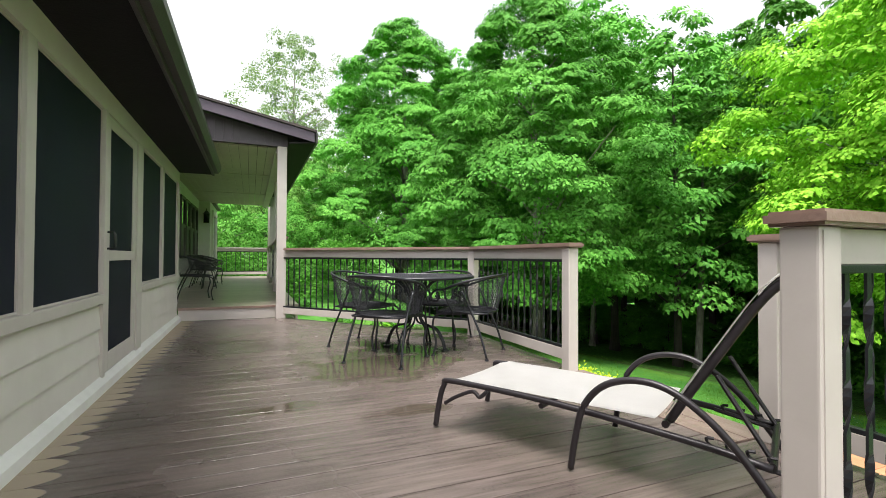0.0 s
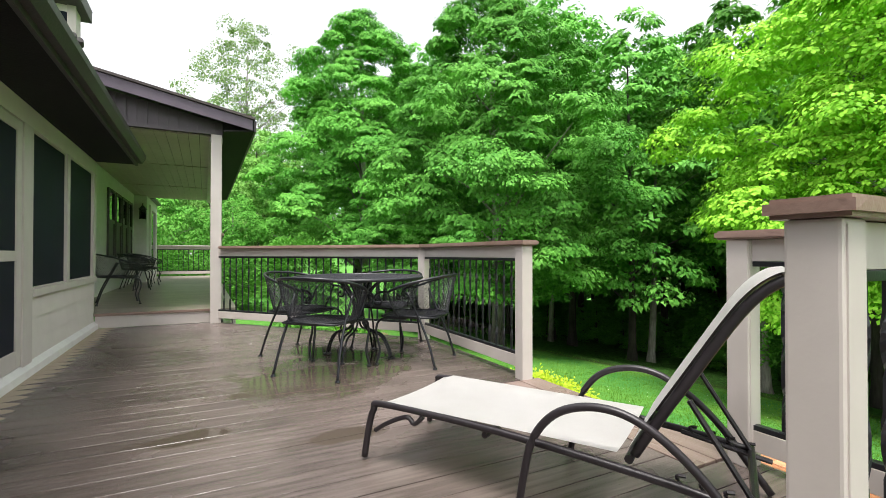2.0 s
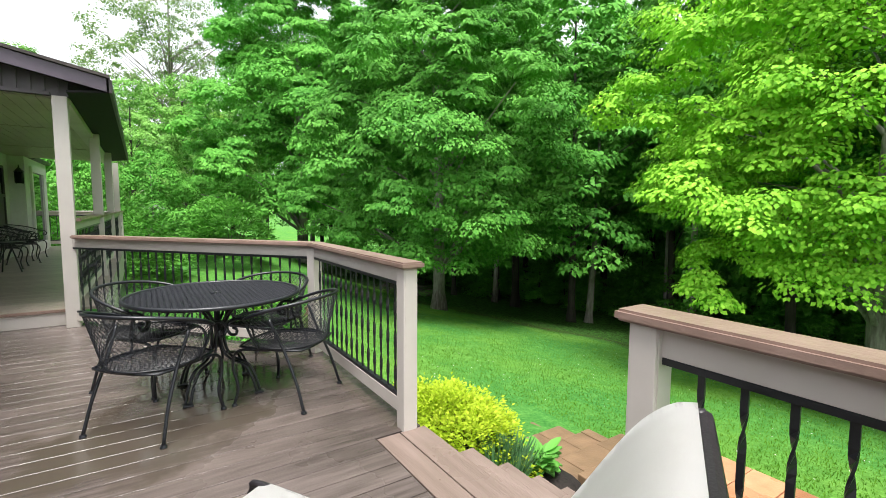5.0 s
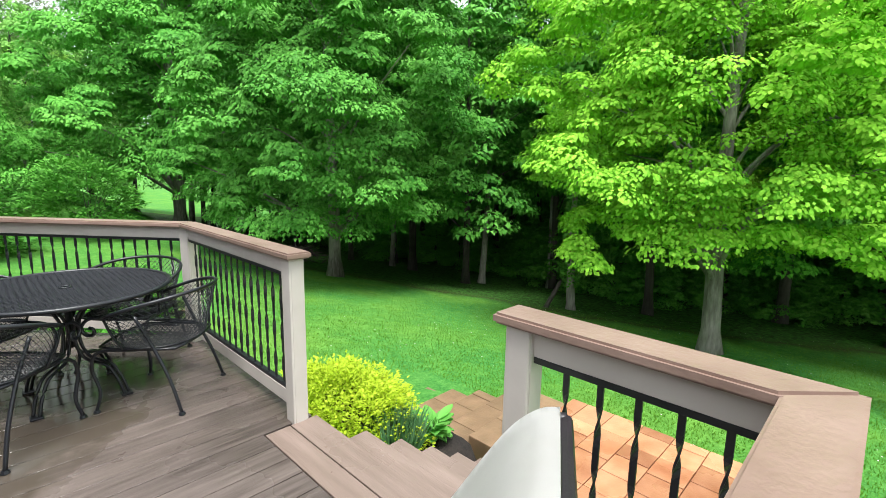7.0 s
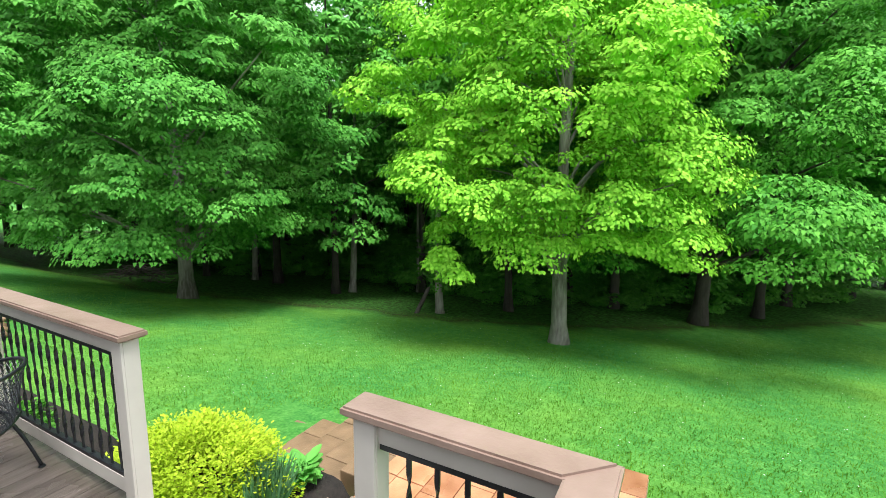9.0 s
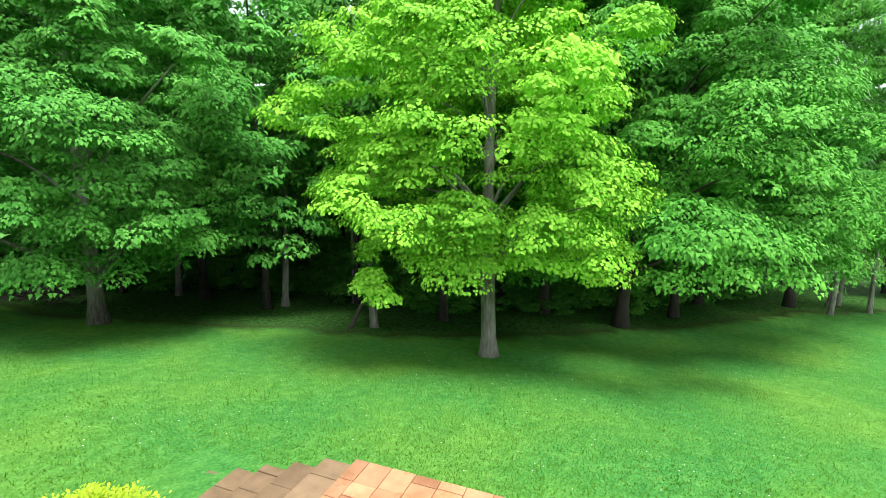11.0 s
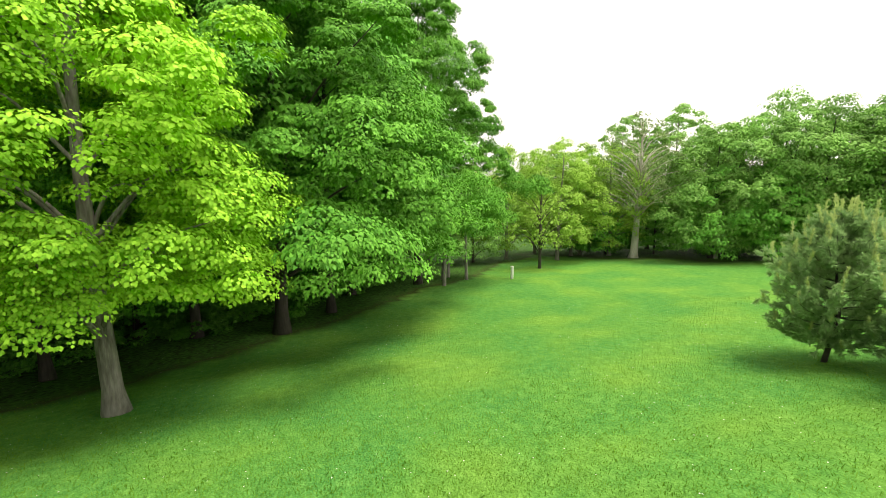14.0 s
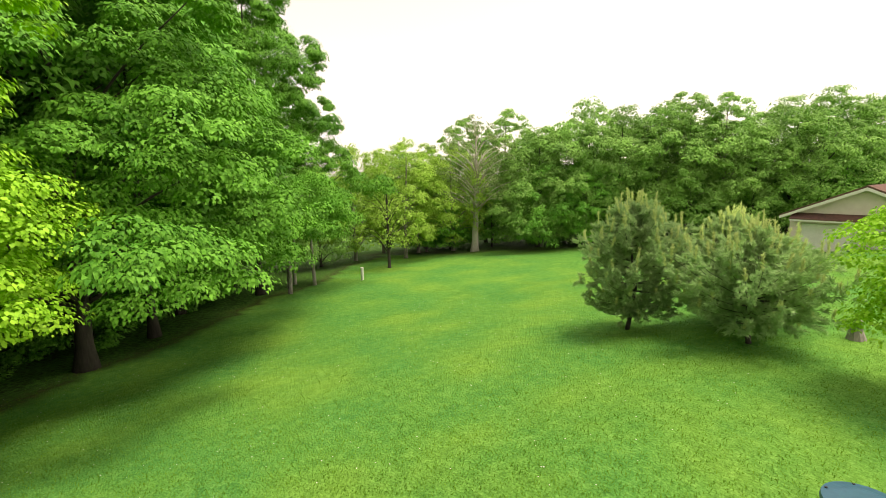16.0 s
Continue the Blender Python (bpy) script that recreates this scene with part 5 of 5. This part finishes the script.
def named_trunks():
    """The single trunks that stand in front of the dark woods."""
    for x, y, h, r, lean, seed, label in ((15.9, 8.5, 9.0, 0.16, 0.02, 3, "ivy-clad pale broken trunk at the edge of the woods"), (18.8, 15.0, 13.0, 0.17, 0.03, 5, "slim grey trunk leaning in the woods"), (20.9, 12.4, 13.0, 0.15, -0.01, 6, "slim grey trunk in the woods"), (18.4, 21.6, 13, 0.15, 0.02, 7, "slim grey trunk in the woods"),
                                          (31.2, -10.7, 7.0, 0.13, 0.02, 8, "slim dark trunk under the far maple"), (30.4, -12.1, 7.0, 0.12, -0.01, 9, "slim dark trunk under the far maple"), (32.3, -11.6, 7.0, 0.12, 0.01, 10, "slim dark trunk under the far maple"), (28.9, -9.9, 7.0, 0.14, -0.02, 11, "slim dark trunk under the far maple"), (12.4, 37.0, 13.0, 0.22, 0.0, 12, "pale grey trunk at the edge of the woods"), (11.9, 38.6, 13.0, 0.2, 0.01, 13, "pale grey trunk at the edge of the woods")):
        t = empty("bare_tree", pose(x, y, ground_z(x, y) - 0.05), label, "tree", "trunks before the woods")
        part("trunk", trunk_and_limbs(seed, h, 4.0, r, [], lean), BARK, t, smooth=True)
    t = empty("dead_log", pose(15.6, 8.75, ground_z(15.6, 8.75)), "dark broken log leaning on a pale trunk", "log")
    part("log", tube(bmesh.new(), curve([(-0.5, 0.35, -0.05), (-0.25, 0.2, 0.45), (0.02, 0.05, 1.0)], 4), [0.09, 0.09, 0.085, 0.085, 0.08, 0.08, 0.07, 0.07, 0.05][:9], 8), DARKBARK, t, smooth=True)
    rng = np.random.default_rng(6)
    n = 1400
    a = rng.uniform(0, 6.28, n)
    z = rng.uniform(0.9, 4.2, n)
    base = np.stack([np.cos(a) * 0.22 + rng.normal(0, 0.10, n) + 0.02 * z, np.sin(a) * 0.22 + rng.normal(0, 0.1, n), z], 1)
    out = unit(np.stack([np.cos(a), np.sin(a), -0.4 + rng.normal(0, .3, n)], 1))
    me = leaf_sheet("ivy", base, out, unit(rng.normal(0, 0.3, (n, 3)) + np.array([0, 0, 1.0])), rng.uniform(0.08, 0.16, n), 0.9, LEAFD)
    o = new("ivy", me)
    o.matrix_world = pose(15.9, 8.5, ground_z(15.9, 8.5))
    tagged(o, "dark ivy climbing a pale trunk", "ivy", kind="stuff")


named_trunks()


# ---- shrubs and beds ----
def bush(name, label, x, y, z, rx, ry, rz, n, size, leaf, seed, category="bush", droop=0.2, width=0.6):
    """A rounded shrub of many small leaves with sprigs standing out, on short stems."""
    b = empty(name, pose(x, y, z), label, category)
    rng = np.random.default_rng(seed)
    k = max(20, n // 45)
    d = unit(rng.normal(0, 1, (k, 3)))
    d[:, 2] = np.abs(d[:, 2]) * 1.1 - 0.25
    d = unit(d)
    rad = rng.uniform(0.72, 1.06, (k, 1))
    c = d * rad * np.array([rx, ry, rz]) + np.array([0, 0, rz * 0.25])
    c[:, 2] = np.maximum(c[:, 2], 0.03)
    p, tip, nrm, sz = clump_leaves(rng, c, d, np.full(k, 0.22 * rx), 45, size, droop, 0.6)
    tip = unit(tip + 0.5 * np.repeat(d, 45, 0) + np.array([0, 0, 0.35]))
    me = leaf_sheet("leaves", p, tip, nrm, sz, width, leaf)
    o = new("leaves", me)
    o.parent = b
    st = bmesh.new()
    for q in c[:: max(1, k // 14)][:14]:
        tube(st, curve([(0.1 * q[0], 0.1 * q[1], -0.05), (0.5 * q[0], 0.5 * q[1], 0.5 * q[2]), tuple(0.95 * q)], 3), [0.012] * 3 + [0.009] * 3 + [0.005], 5)
    tagged(part("stems", st, DARKBARK, b), kind="stuff")
    return b


def build_beds():
    # planting bed beside the steps
    def mound(name, label, x0, x1, y0, y1, top, low, seed):
        bm = bmesh.new()
        nx, ny = 24, 28
        g = {}
        for i in range(nx + 1):
            for j in range(ny + 1):
                u, v = i / nx, j / ny
                e = min(u, 1 - u, v, 1 - v)
                z = low + (top - low) * min(1, e * 9) + 0.02 * noise.noise(Vector((u * 14, v * 14, seed)))
                g[i, j] = bm.verts.new((x0 + (x1 - x0) * u, y0 + (y1 - y0) * v, z))
        for i in range(nx):
            for j in range(ny):
                bm.faces.new((g[i, j], g[i + 1, j], g[i + 1, j + 1], g[i, j + 1]))
        o = part(name, bm, MULCH, smooth=True)
        tagged(o, label, "garden bed", kind="structure")
    mound("mulch_bed", "black mulch bed beside the steps", 2.30, 4.25, 2.80, 5.4, -1.02, -1.8, 2)
    mound("mulch_bed", "dark planting bed below the porch rail", 0.7, 3.9, 5.3, 11.5, -1.12, -2.1, 5)
    bush("golden_spirea", "rounded golden yellow-green shrub beside the deck", 3.18, 3.95, -1.03, 0.60, 0.76, 0.50, 30000, 0.038, GOLD, 1)
    bush("golden_spirea", "low golden shrub along the deck edge", 2.78, 4.45, -1.03, 0.42, 0.6, 0.26, 11000, 0.038, GOLD, 2)
    bush("golden_spirea", "low golden shrub beside a railing post", 2.72, 3.35, -1.03, 0.36, 0.42, 0.28, 9000, 0.038, GOLD, 3)
    # fine grass tuft
    rng = np.random.default_rng(3)
    n = 420
    a, r = rng.uniform(0, 6.28, n), rng.uniform(0, 0.12, n)
    base = np.stack([np.cos(a) * r, np.sin(a) * r, np.zeros(n)], 1)
    tip = unit(np.stack([np.cos(a) * r * 3.2, np.sin(a) * r * 3.2, np.full(n, 0.9)], 1) + rng.normal(0, 0.12, (n, 3)))
    me = leaf_sheet("blades", base, tip, unit(np.cross(tip, rng.normal(0, 1, (n, 3)))), rng.uniform(0.3, 0.5, n), 0.03, TUFT)
    t = empty("ornamental_grass", pose(3.36, 3.34, -1.02), "tuft of fine blue-green ornamental grass", "grass")
    o = new("blades", me)
    o.parent = t
    # hosta
    h = empty("hosta", pose(3.78, 3.34, -1.02), "light green hosta with broad leaves in black mulch", "plant")
    rng2 = random.Random(8)
    for i in range(54):
        a = i * 2.4 + rng2.uniform(-0.3, 0.3)
        tilt = 0.2 + 0.7 * (i / 54)
        L = rng2.uniform(0.10, 0.17)
        bm = bmesh.new()
        rows = []
        for k in range(6):
            u = k / 5
            w = 0.05 * math.sin(math.pi * min(1, u * 0.92 + 0.06)) ** 0.8
            d = 0.06 + L * u
            z = 0.05 + 0.16 * (1 - tilt) + L * (u * (1 - tilt) * 0.8 - 0.5 * tilt * u * u)
            rows.append([bm.verts.new((d * math.cos(a) - s * w * math.sin(a), d * math.sin(a) + s * w * math.cos(a), z + 0.02 * abs(s))) for s in (-1, 0, 1)])
        for r0, r1 in zip(rows, rows[1:]):
            for k in range(2):
                bm.faces.new((r0[k], r0[k + 1], r1[k + 1], r1[k]))
        tube(bm, [(0, 0, 0), (0.06 * math.cos(a), 0.06 * math.sin(a), 0.05 + 0.16 * (1 - tilt))], 0.006, 4)
        part("leaf", bm, HOSTA, h, smooth=True)
    # shrubs below the porch rail
    for i, (x, y, rx, rz, leaf, lab) in enumerate(((2.5, 5.9, 0.3, 0.28, LEAF, "light green perennial beside the deck"), (2.05, 6.5, 0.32, 0.3, LEAFB, "bright green perennial beside the deck"), (1.55, 7.1, 0.3, 0.3, LEAF, "light green perennial beside the deck"), (2.9, 6.8, 0.35, 0.3, LEAFD, "dark perennial in the bed"), (1.9, 8.0, 0.4, 0.4, LEAF, "small leafy perennial in the dark bed"), (2.7, 8.6, 0.45, 0.45, LEAFD, "dark green perennial in the bed"), (3.2, 9.3, 0.4, 0.4, LEAFO, "olive perennial in the bed"), (1.7, 9.6, 0.5, 0.65, LEAFD, "dark green shrub below the porch"), (3.0, 10.3, 0.6, 0.6, LEAF, "green shrub below the porch"), (3.3, 10.8, 0.4, 0.35, LEAFB, "bright low plant at the bed's edge"), (2.6, 12.2, 0.8, 0.8, LEAFD, "rounded dark shrub beside the porch"))):
        bush("garden_shrub", lab, x, y, -1.14 if y < 11 else ground_z(x, y), rx, rx, rz, 1800, 0.07, leaf, 20 + i)
    rng3 = random.Random(2)
    for i in range(9):
        bm = bmesh.new()
        bmesh.ops.create_icosphere(bm, subdivisions=2, radius=0.2)
        for v in bm.verts:
            v.co *= 1 + 0.25 * noise.noise(v.co * 6 + Vector((i * 3, 0, 0)))
            v.co.z *= 0.45
        x, y = 4.0 + 0.35 * i * 0.5 + rng3.uniform(-.15, .15), 11.3 + 0.42 * i
        o = part("stepping_stone", bm, STONE, smooth=True)
        o.matrix_world = pose(x, y, ground_z(x, y) + 0.04, 0, 0, 40 * i)
        tagged(o, "flat tan stepping stone in the lawn", "stone", "stepping stones")
    bush("garden_shrub", "airy blue-green small tree beside the porch", 4.2, 22.0, ground_z(4.2, 22.0) + 0.4, 1.5, 1.5, 1.9, 5200, 0.15, LEAFD, 41)
    bush("hedge_shrub", "dense clipped green hedge behind the porch rail", -0.6, 20.0, ground_z(-0.6, 20.0) + 0.1, 2.6, 1.2, 2.3, 9000, 0.16, LEAFD, 42)


build_beds()


# ---- right side of the garden ----
def pine(x, y, h, wide, seed, label, low=0.12, close=0.8):
    p = empty("pine_tree", pose(x, y, ground_z(x, y) - 0.02), label, "pine tree", "young pines")
    rng = np.random.default_rng(seed)
    tips, dirs, ends = [], [], []
    bm = bmesh.new()
    tube(bm, [(0.06 * math.sin(i + seed), 0.06 * math.cos(i), h * 0.97 * i / 8 - 0.05) for i in range(9)], [0.06 * (1 - 0.92 * i / 8) + 0.006 for i in range(9)], 8)
    levels = 14
    for i in range(levels):
        t = i / (levels - 1)
        z = h * (low + t * 0.80)
        prof = 0.62 + 0.38 * t / 0.3 if t < 0.3 else (1 - (t - 0.3) / 0.7) ** close + 0.10
        for k in range(6 + int(3 * prof)):
            a = k * 2.4 + i + rng.uniform(-0.4, 0.4)
            L = wide * prof * rng.uniform(0.7, 1.12)
            up = 0.12 + 0.75 * t
            pts = [Vector((L * u * math.cos(a), L * u * math.sin(a), z + L * (up * u * u + 0.05 * u))) for u in (0, 0.35, 0.7, 1.0)]
            tube(bm, pts, [0.012, 0.009, 0.006, 0.003], 4)
            ends.append((np.array(pts[3]), t))
            for u in np.linspace(0.25, 1.0, 8):
                q = np.array(Vector((L * u * math.cos(a), L * u * math.sin(a), z + L * (up * u * u + 0.05 * u))))
                for _ in range(2):
                    d = Vector((math.cos(a), math.sin(a), up + 0.2)) + Vector(rng.normal(0, 0.5, 3))
                    tips.append(q + rng.normal(0, 0.075, 3))
                    dirs.append(np.array(d.normalized()))
    part("trunk", bm, DARKBARK, p, smooth=True)
    c, d = np.array(tips), np.array(dirs)
    per = 44
    n = len(c) * per
    C, D = np.repeat(c, per, 0), np.repeat(d, per, 0)
    s = rng.uniform(0, 0.17, (n, 1))
    nd = unit(D * 0.9 + rng.normal(0, 0.42, (n, 3)))
    o = new("foliage", leaf_sheet("foliage", C + D * s, nd, unit(np.cross(nd, rng.normal(0, 1, (n, 3))) + np.array([0, 0, 0.6])), rng.uniform(0.10, 0.17, n), 0.075, NEEDLE))
    o.parent = p
    # pale upright shoots at the ends of the branches
    e = np.array([q for q, t in ends])
    per = 120
    n = len(e) * per
    grow = np.repeat(np.array([0.16 + 0.40 * t * rng.uniform(0.5, 1.2) for q, t in ends]), per)[:, None]
    up = unit(np.repeat(rng.normal(0, 0.16, (len(e), 3)) + np.array([0, 0, 1.0]), per, 0))
    s = rng.uniform(0, 1, (n, 1)) * grow
    nd = unit(up + rng.normal(0, 0.38, (n, 3)))
    o = new("shoot_growth", leaf_sheet("shoot_growth", np.repeat(e, per, 0) + up * s, nd, unit(np.cross(nd, rng.normal(0, 1, (n, 3)))), rng.uniform(0.06, 0.10, n), 0.13, NEEDLET))
    o.parent = p
    tagged(o, "pale yellow-green upright shoots")
    return p


pine(8.5, -12.35, 3.4, 1.55, 2, "bushy blue-green young pine on the lawn", 0.14)
pine(5.55, -12.1, 2.25, 1.8, 5, "broad blue-green pine with a thin leader shoot", 0.2, 1.5)
pine(6.65, -13.85, 2.7, 1.35, 9, "young pine with pale new shoots", 0.14, 1.1)
make_tree("fruit_tree", "small leafy fruit tree with bright foliage", 2.5, -11.0, 51, 4.0, 0.9, 1.5, 50, 12, 28, 0.065, LEAFB, DARKBARK, 0.07, 0.45, 0.5, limbs=26, inner=0.3, uneven=0.5)


def garage():
    g = empty("garage", pose(0, 0, 0), "pale pinkish-beige sided garage with a brown shingled roof", "building")
    x0, x1, y0, y1 = 3.8, 9.75, -37.0, -30.0
    zb, ze, zp, xm = -2.4, 0.22, 1.66, 6.78
    wall = prism(bmesh.new(), [(x0, zb), (x1, zb), (x1, ze), (xm, zp - 0.1), (x0, ze)], 1, y1 - 0.12, y1)
    part("gable_wall", wall, PINKSIDE, g)
    for i in range(17):
        z = zb + 0.75 + i * 0.18
        half = (x1 - x0) / 2 - 0.02 if z < ze else max(0.1, ((x1 - x0) / 2) * (zp - 0.12 - z) / (zp - 0.1 - ze))
        b = prism(bmesh.new(), [(y1 + 0.001, z), (y1 + 0.022, z), (y1 + 0.004, z + 0.178), (y1 + 0.001, z + 0.178)], 0, xm - half, xm + half)
        part("siding_board", b, PINKSIDE, g)
    part("side_wall", boxed((x1 - 0.12, y0, zb), (x1, y1 - 0.121, ze)), PINKSIDE, g)
    part("side_wall", boxed((x0, y0, zb), (x0 + 0.12, y1 - 0.121, ze)), PINKSIDE, g)
    part("back_wall", boxed((x0 + 0.121, y0, zb), (x1 - 0.121, y0 + 0.12, ze)), PINKSIDE, g)
    for sx in (-1, 1):
        xe = xm + sx * 3.35
        ze2 = ze - 0.08
        roof = prism(bmesh.new(), [(xm, zp), (xe, ze2), (xe, ze2 + 0.08), (xm, zp + 0.09)], 1, y0 - 0.3, y1 + 0.42)
        part("roof_slope", roof, REDROOF, g)
        rake = prism(bmesh.new(), [(xm, zp - 0.15), (xe, ze2 - 0.14), (xe, ze2 - 0.002), (xm, zp - 0.002)], 1, y1 + 0.38, y1 + 0.43)
        part("rake_board", rake, WHITE, g, "white rake board")
    pent = prism(bmesh.new(), [(y1 + 0.02, ze + 0.02), (y1 + 0.55, ze - 0.22), (y1 + 0.55, ze - 0.17), (y1 + 0.02, ze + 0.10)], 0, x0 + 0.1, x1 - 0.1)
    part("pent_roof", pent, REDROOF, g, "narrow brown shingled pent roof")
    part("pent_fascia", boxed((x0 + 0.1, y1 + 0.50, ze - 0.30), (x1 - 0.1, y1 + 0.54, ze - 0.222)), WHITE, g)
    for k, xx in enumerate((4.1, 6.9)):
        d = part("garage_door", boxed((xx, y1 + 0.005, zb + 0.3), (xx + 2.3, y1 + 0.05, ze - 0.45), 0.01), WHITE, g, "white panelled garage door")
        for r in range(4):
            for q in range(4):
                part("panel", boxed((xx + 0.1 + q * 0.55, y1 + 0.051, zb + 0.38 + r * 0.44), (xx + 0.55 + q * 0.55, y1 + 0.06, zb + 0.72 + r * 0.44), 0.003), WHITE, d)


garage()


def small_things():
    b = empty("well_cover", pose(2.62, -6.75, ground_z(2.62, -6.75)), "low round teal plastic well cover on the lawn", "cover")
    bm = bmesh.new()
    bmesh.ops.create_cone(bm, cap_ends=True, segments=32, radius1=0.36, radius2=0.34, depth=0.36, matrix=pose(0, 0, 0.08))
    part("body", bm, TEAL, b)
    bm = bmesh.new()
    bmesh.ops.create_cone(bm, cap_ends=True, segments=32, radius1=0.40, radius2=0.39, depth=0.045, matrix=pose(0, 0, 0.283))
    bmesh.ops.create_cone(bm, cap_ends=True, segments=32, radius1=0.385, radius2=0.24, depth=0.03, matrix=pose(0, 0, 0.32))
    part("lid", bm, TEAL, b)
    for k in range(6):
        bt = bmesh.new()
        bmesh.ops.create_cone(bt, cap_ends=True, segments=8, radius1=0.018, radius2=0.015, depth=0.02, matrix=pose(0.35 * math.cos(k * 1.047), 0.35 * math.sin(k * 1.047), 0.313))
        part("bolt", bt, IRON, b)
    p = empty("marker_pipe", pose(29.2, -15.0, ground_z(29.2, -15.0)), "short white marker pipe standing in the lawn", "pipe")
    bm = tube(bmesh.new(), [(0, 0, -0.1), (0, 0, 0.78)], 0.10, 12)
    part("pipe", bm, WHITE, p)
    part("pipe_cap", tube(bmesh.new(), [(0, 0, 0.781), (0, 0, 0.85)], 0.115, 12), WHITE, p)
    s = empty("tree_stump", pose(4.0, -13.8, ground_z(4.0, -13.8)), "short weathered grey-brown tree stump on the lawn", "stump")
    part("stump", tube(bmesh.new(), [(0, 0, -0.1), (0, 0, 0.05), (0.02, 0, 0.2), (0.03, 0.02, 0.42)], [0.22, 0.17, 0.13, 0.12], 10), BARK, s)
    c = empty("parked_car", pose(11.9, -29.0, ground_z(11.9, -29.0), 0, 0, 70), "white car parked beside the garage, half hidden", "car")
    body = prism(bmesh.new(), [(-2.1, 0.25), (2.1, 0.25), (2.15, 0.7), (1.2, 0.85), (0.6, 1.35), (-1.2, 1.35), (-1.9, 0.9), (-2.1, 0.85)], 1, -0.85, 0.85)
    bmesh.ops.bevel(body, geom=body.edges[:], offset=0.08, segments=2, affect="EDGES")
    part("body", body, WHITE, c, smooth=True)
    for sy in (-0.86, 0.86):
        part("side_glass", prism(bmesh.new(), [(0.95, 0.9), (0.55, 1.27), (-1.1, 1.27), (-1.55, 0.92)], 1, sy - 0.006, sy + 0.006), GLASS, c)
        for sx in (-1.3, 1.35):
            w = bmesh.new()
            bmesh.ops.create_cone(w, cap_ends=True, segments=20, radius1=0.32, radius2=0.32, depth=0.2, matrix=pose(sx, sy * 0.93, 0.32, 90))
            part("wheel", w, IRON, c)
    d = empty("plastic_barrel", pose(11.0, -27.6, ground_z(11.0, -27.6)), "bright blue plastic barrel near the garage", "barrel")
    bm = bmesh.new()
    bmesh.ops.create_cone(bm, cap_ends=True, segments=20, radius1=0.3, radius2=0.3, depth=0.9, matrix=pose(0, 0, 0.45))
    bmesh.ops.bevel(bm, geom=[e for e in bm.edges if abs(e.verts[0].co.z - e.verts[1].co.z) < 0.01], offset=0.04, segments=2, affect="EDGES")
    part("drum", bm, BLUE, d)


small_things()


def brush_pile():
    rng = random.Random(31)
    bm = bmesh.new()
    for i in range(110):
        a, r = rng.uniform(0, 6.28), rng.uniform(0, 1.6)
        x, y = r * math.cos(a) * 0.8, r * math.sin(a) * 1.3
        z = 0.75 * max(0, 1 - r / 1.7) * rng.uniform(0.3, 1)
        d, L = rng.uniform(0, 6.28), rng.uniform(0.4, 1.1)
        tube(bm, [(x, y, z), (x + 0.5 * L * math.cos(d), y + 0.5 * L * math.sin(d), z + rng.uniform(0, 0.2)), (x + L * math.cos(d), y + L * math.sin(d), z + rng.uniform(-0.1, 0.25))], [0.025, 0.02, 0.008], 5)
    o = part("brush_pile", bm, DARKBARK)
    o.matrix_world = pose(13.2, 23.3, ground_z(13.2, 23.3))
    tagged(o, "heap of dark cut branches before the woods", "brush pile", kind="stuff")


brush_pile()


# ---- grass blades on the near lawn ----
def grass():
    rng = np.random.default_rng(12)
    n = 150000
    r = 3.2 + 24 * rng.uniform(0, 1, n) ** 1.7
    a = rng.uniform(-1.62, 1.25, n)
    x, y = 1.2 + r * np.cos(a), 0.2 + r * np.sin(a)
    edge = np.maximum(10.6, 15.4 + 0.9 * np.maximum(0, 5 - y) - 0.35 * np.maximum(0, y - 5))
    keep = ~((x < 5.75) & (y > 0.5) & (y < 5.5)) & ~((x < 4.0) & (y > 7.0)) & (x > 2.5) & (x < edge + rng.uniform(-2, 2, n))
    x, y = x[keep], y[keep]
    z = np.array([ground_z(a, b) + 0.06 * noise.noise(Vector((a * 0.25, b * 0.25, 0))) * min(1, max(0, (a - 3) / 3)) for a, b in zip(x.tolist(), y.tolist())])
    n = len(x)
    base = np.stack([x, y, z - 0.01], 1)
    tip = unit(rng.normal(0, 0.55, (n, 3)) * np.array([1, 1, 0.2]) + np.array([0, 0, 1.0]))
    nrm = unit(np.cross(tip, rng.normal(0, 1, (n, 3))))
    me = leaf_sheet("grass", base, tip, nrm, rng.uniform(0.035, 0.075, n), 0.16, BLADE)
    tagged(new("grass", me), "short mown grass blades with a little clover", "grass", kind="stuff")
    # clover heads
    n = 900
    x, y = 4.5 + 16 * rng.uniform(0, 1, n), rng.uniform(-16, 9, n)
    keep = ~((x < 5.9) & (y > 0.4) & (y < 5.5))
    x, y = x[keep], y[keep]
    n = len(x)
    base = np.array([(a, b, ground_z(a, b) + 0.05 + 0.06 * noise.noise(Vector((a * 0.25, b * 0.25, 0)))) for a, b in zip(x.tolist(), y.tolist())])
    d = unit(rng.normal(0, 1, (n, 3)) * np.array([1, 1, 0.2]))
    me = leaf_sheet("clover", base, d, np.tile(np.array([[0, 0, 1.0]]), (n, 1)), np.full(n, 0.022), 0.9, WHITE)
    tagged(new("clover", me), "tiny white clover heads scattered in the lawn", "clover", kind="stuff")


grass()
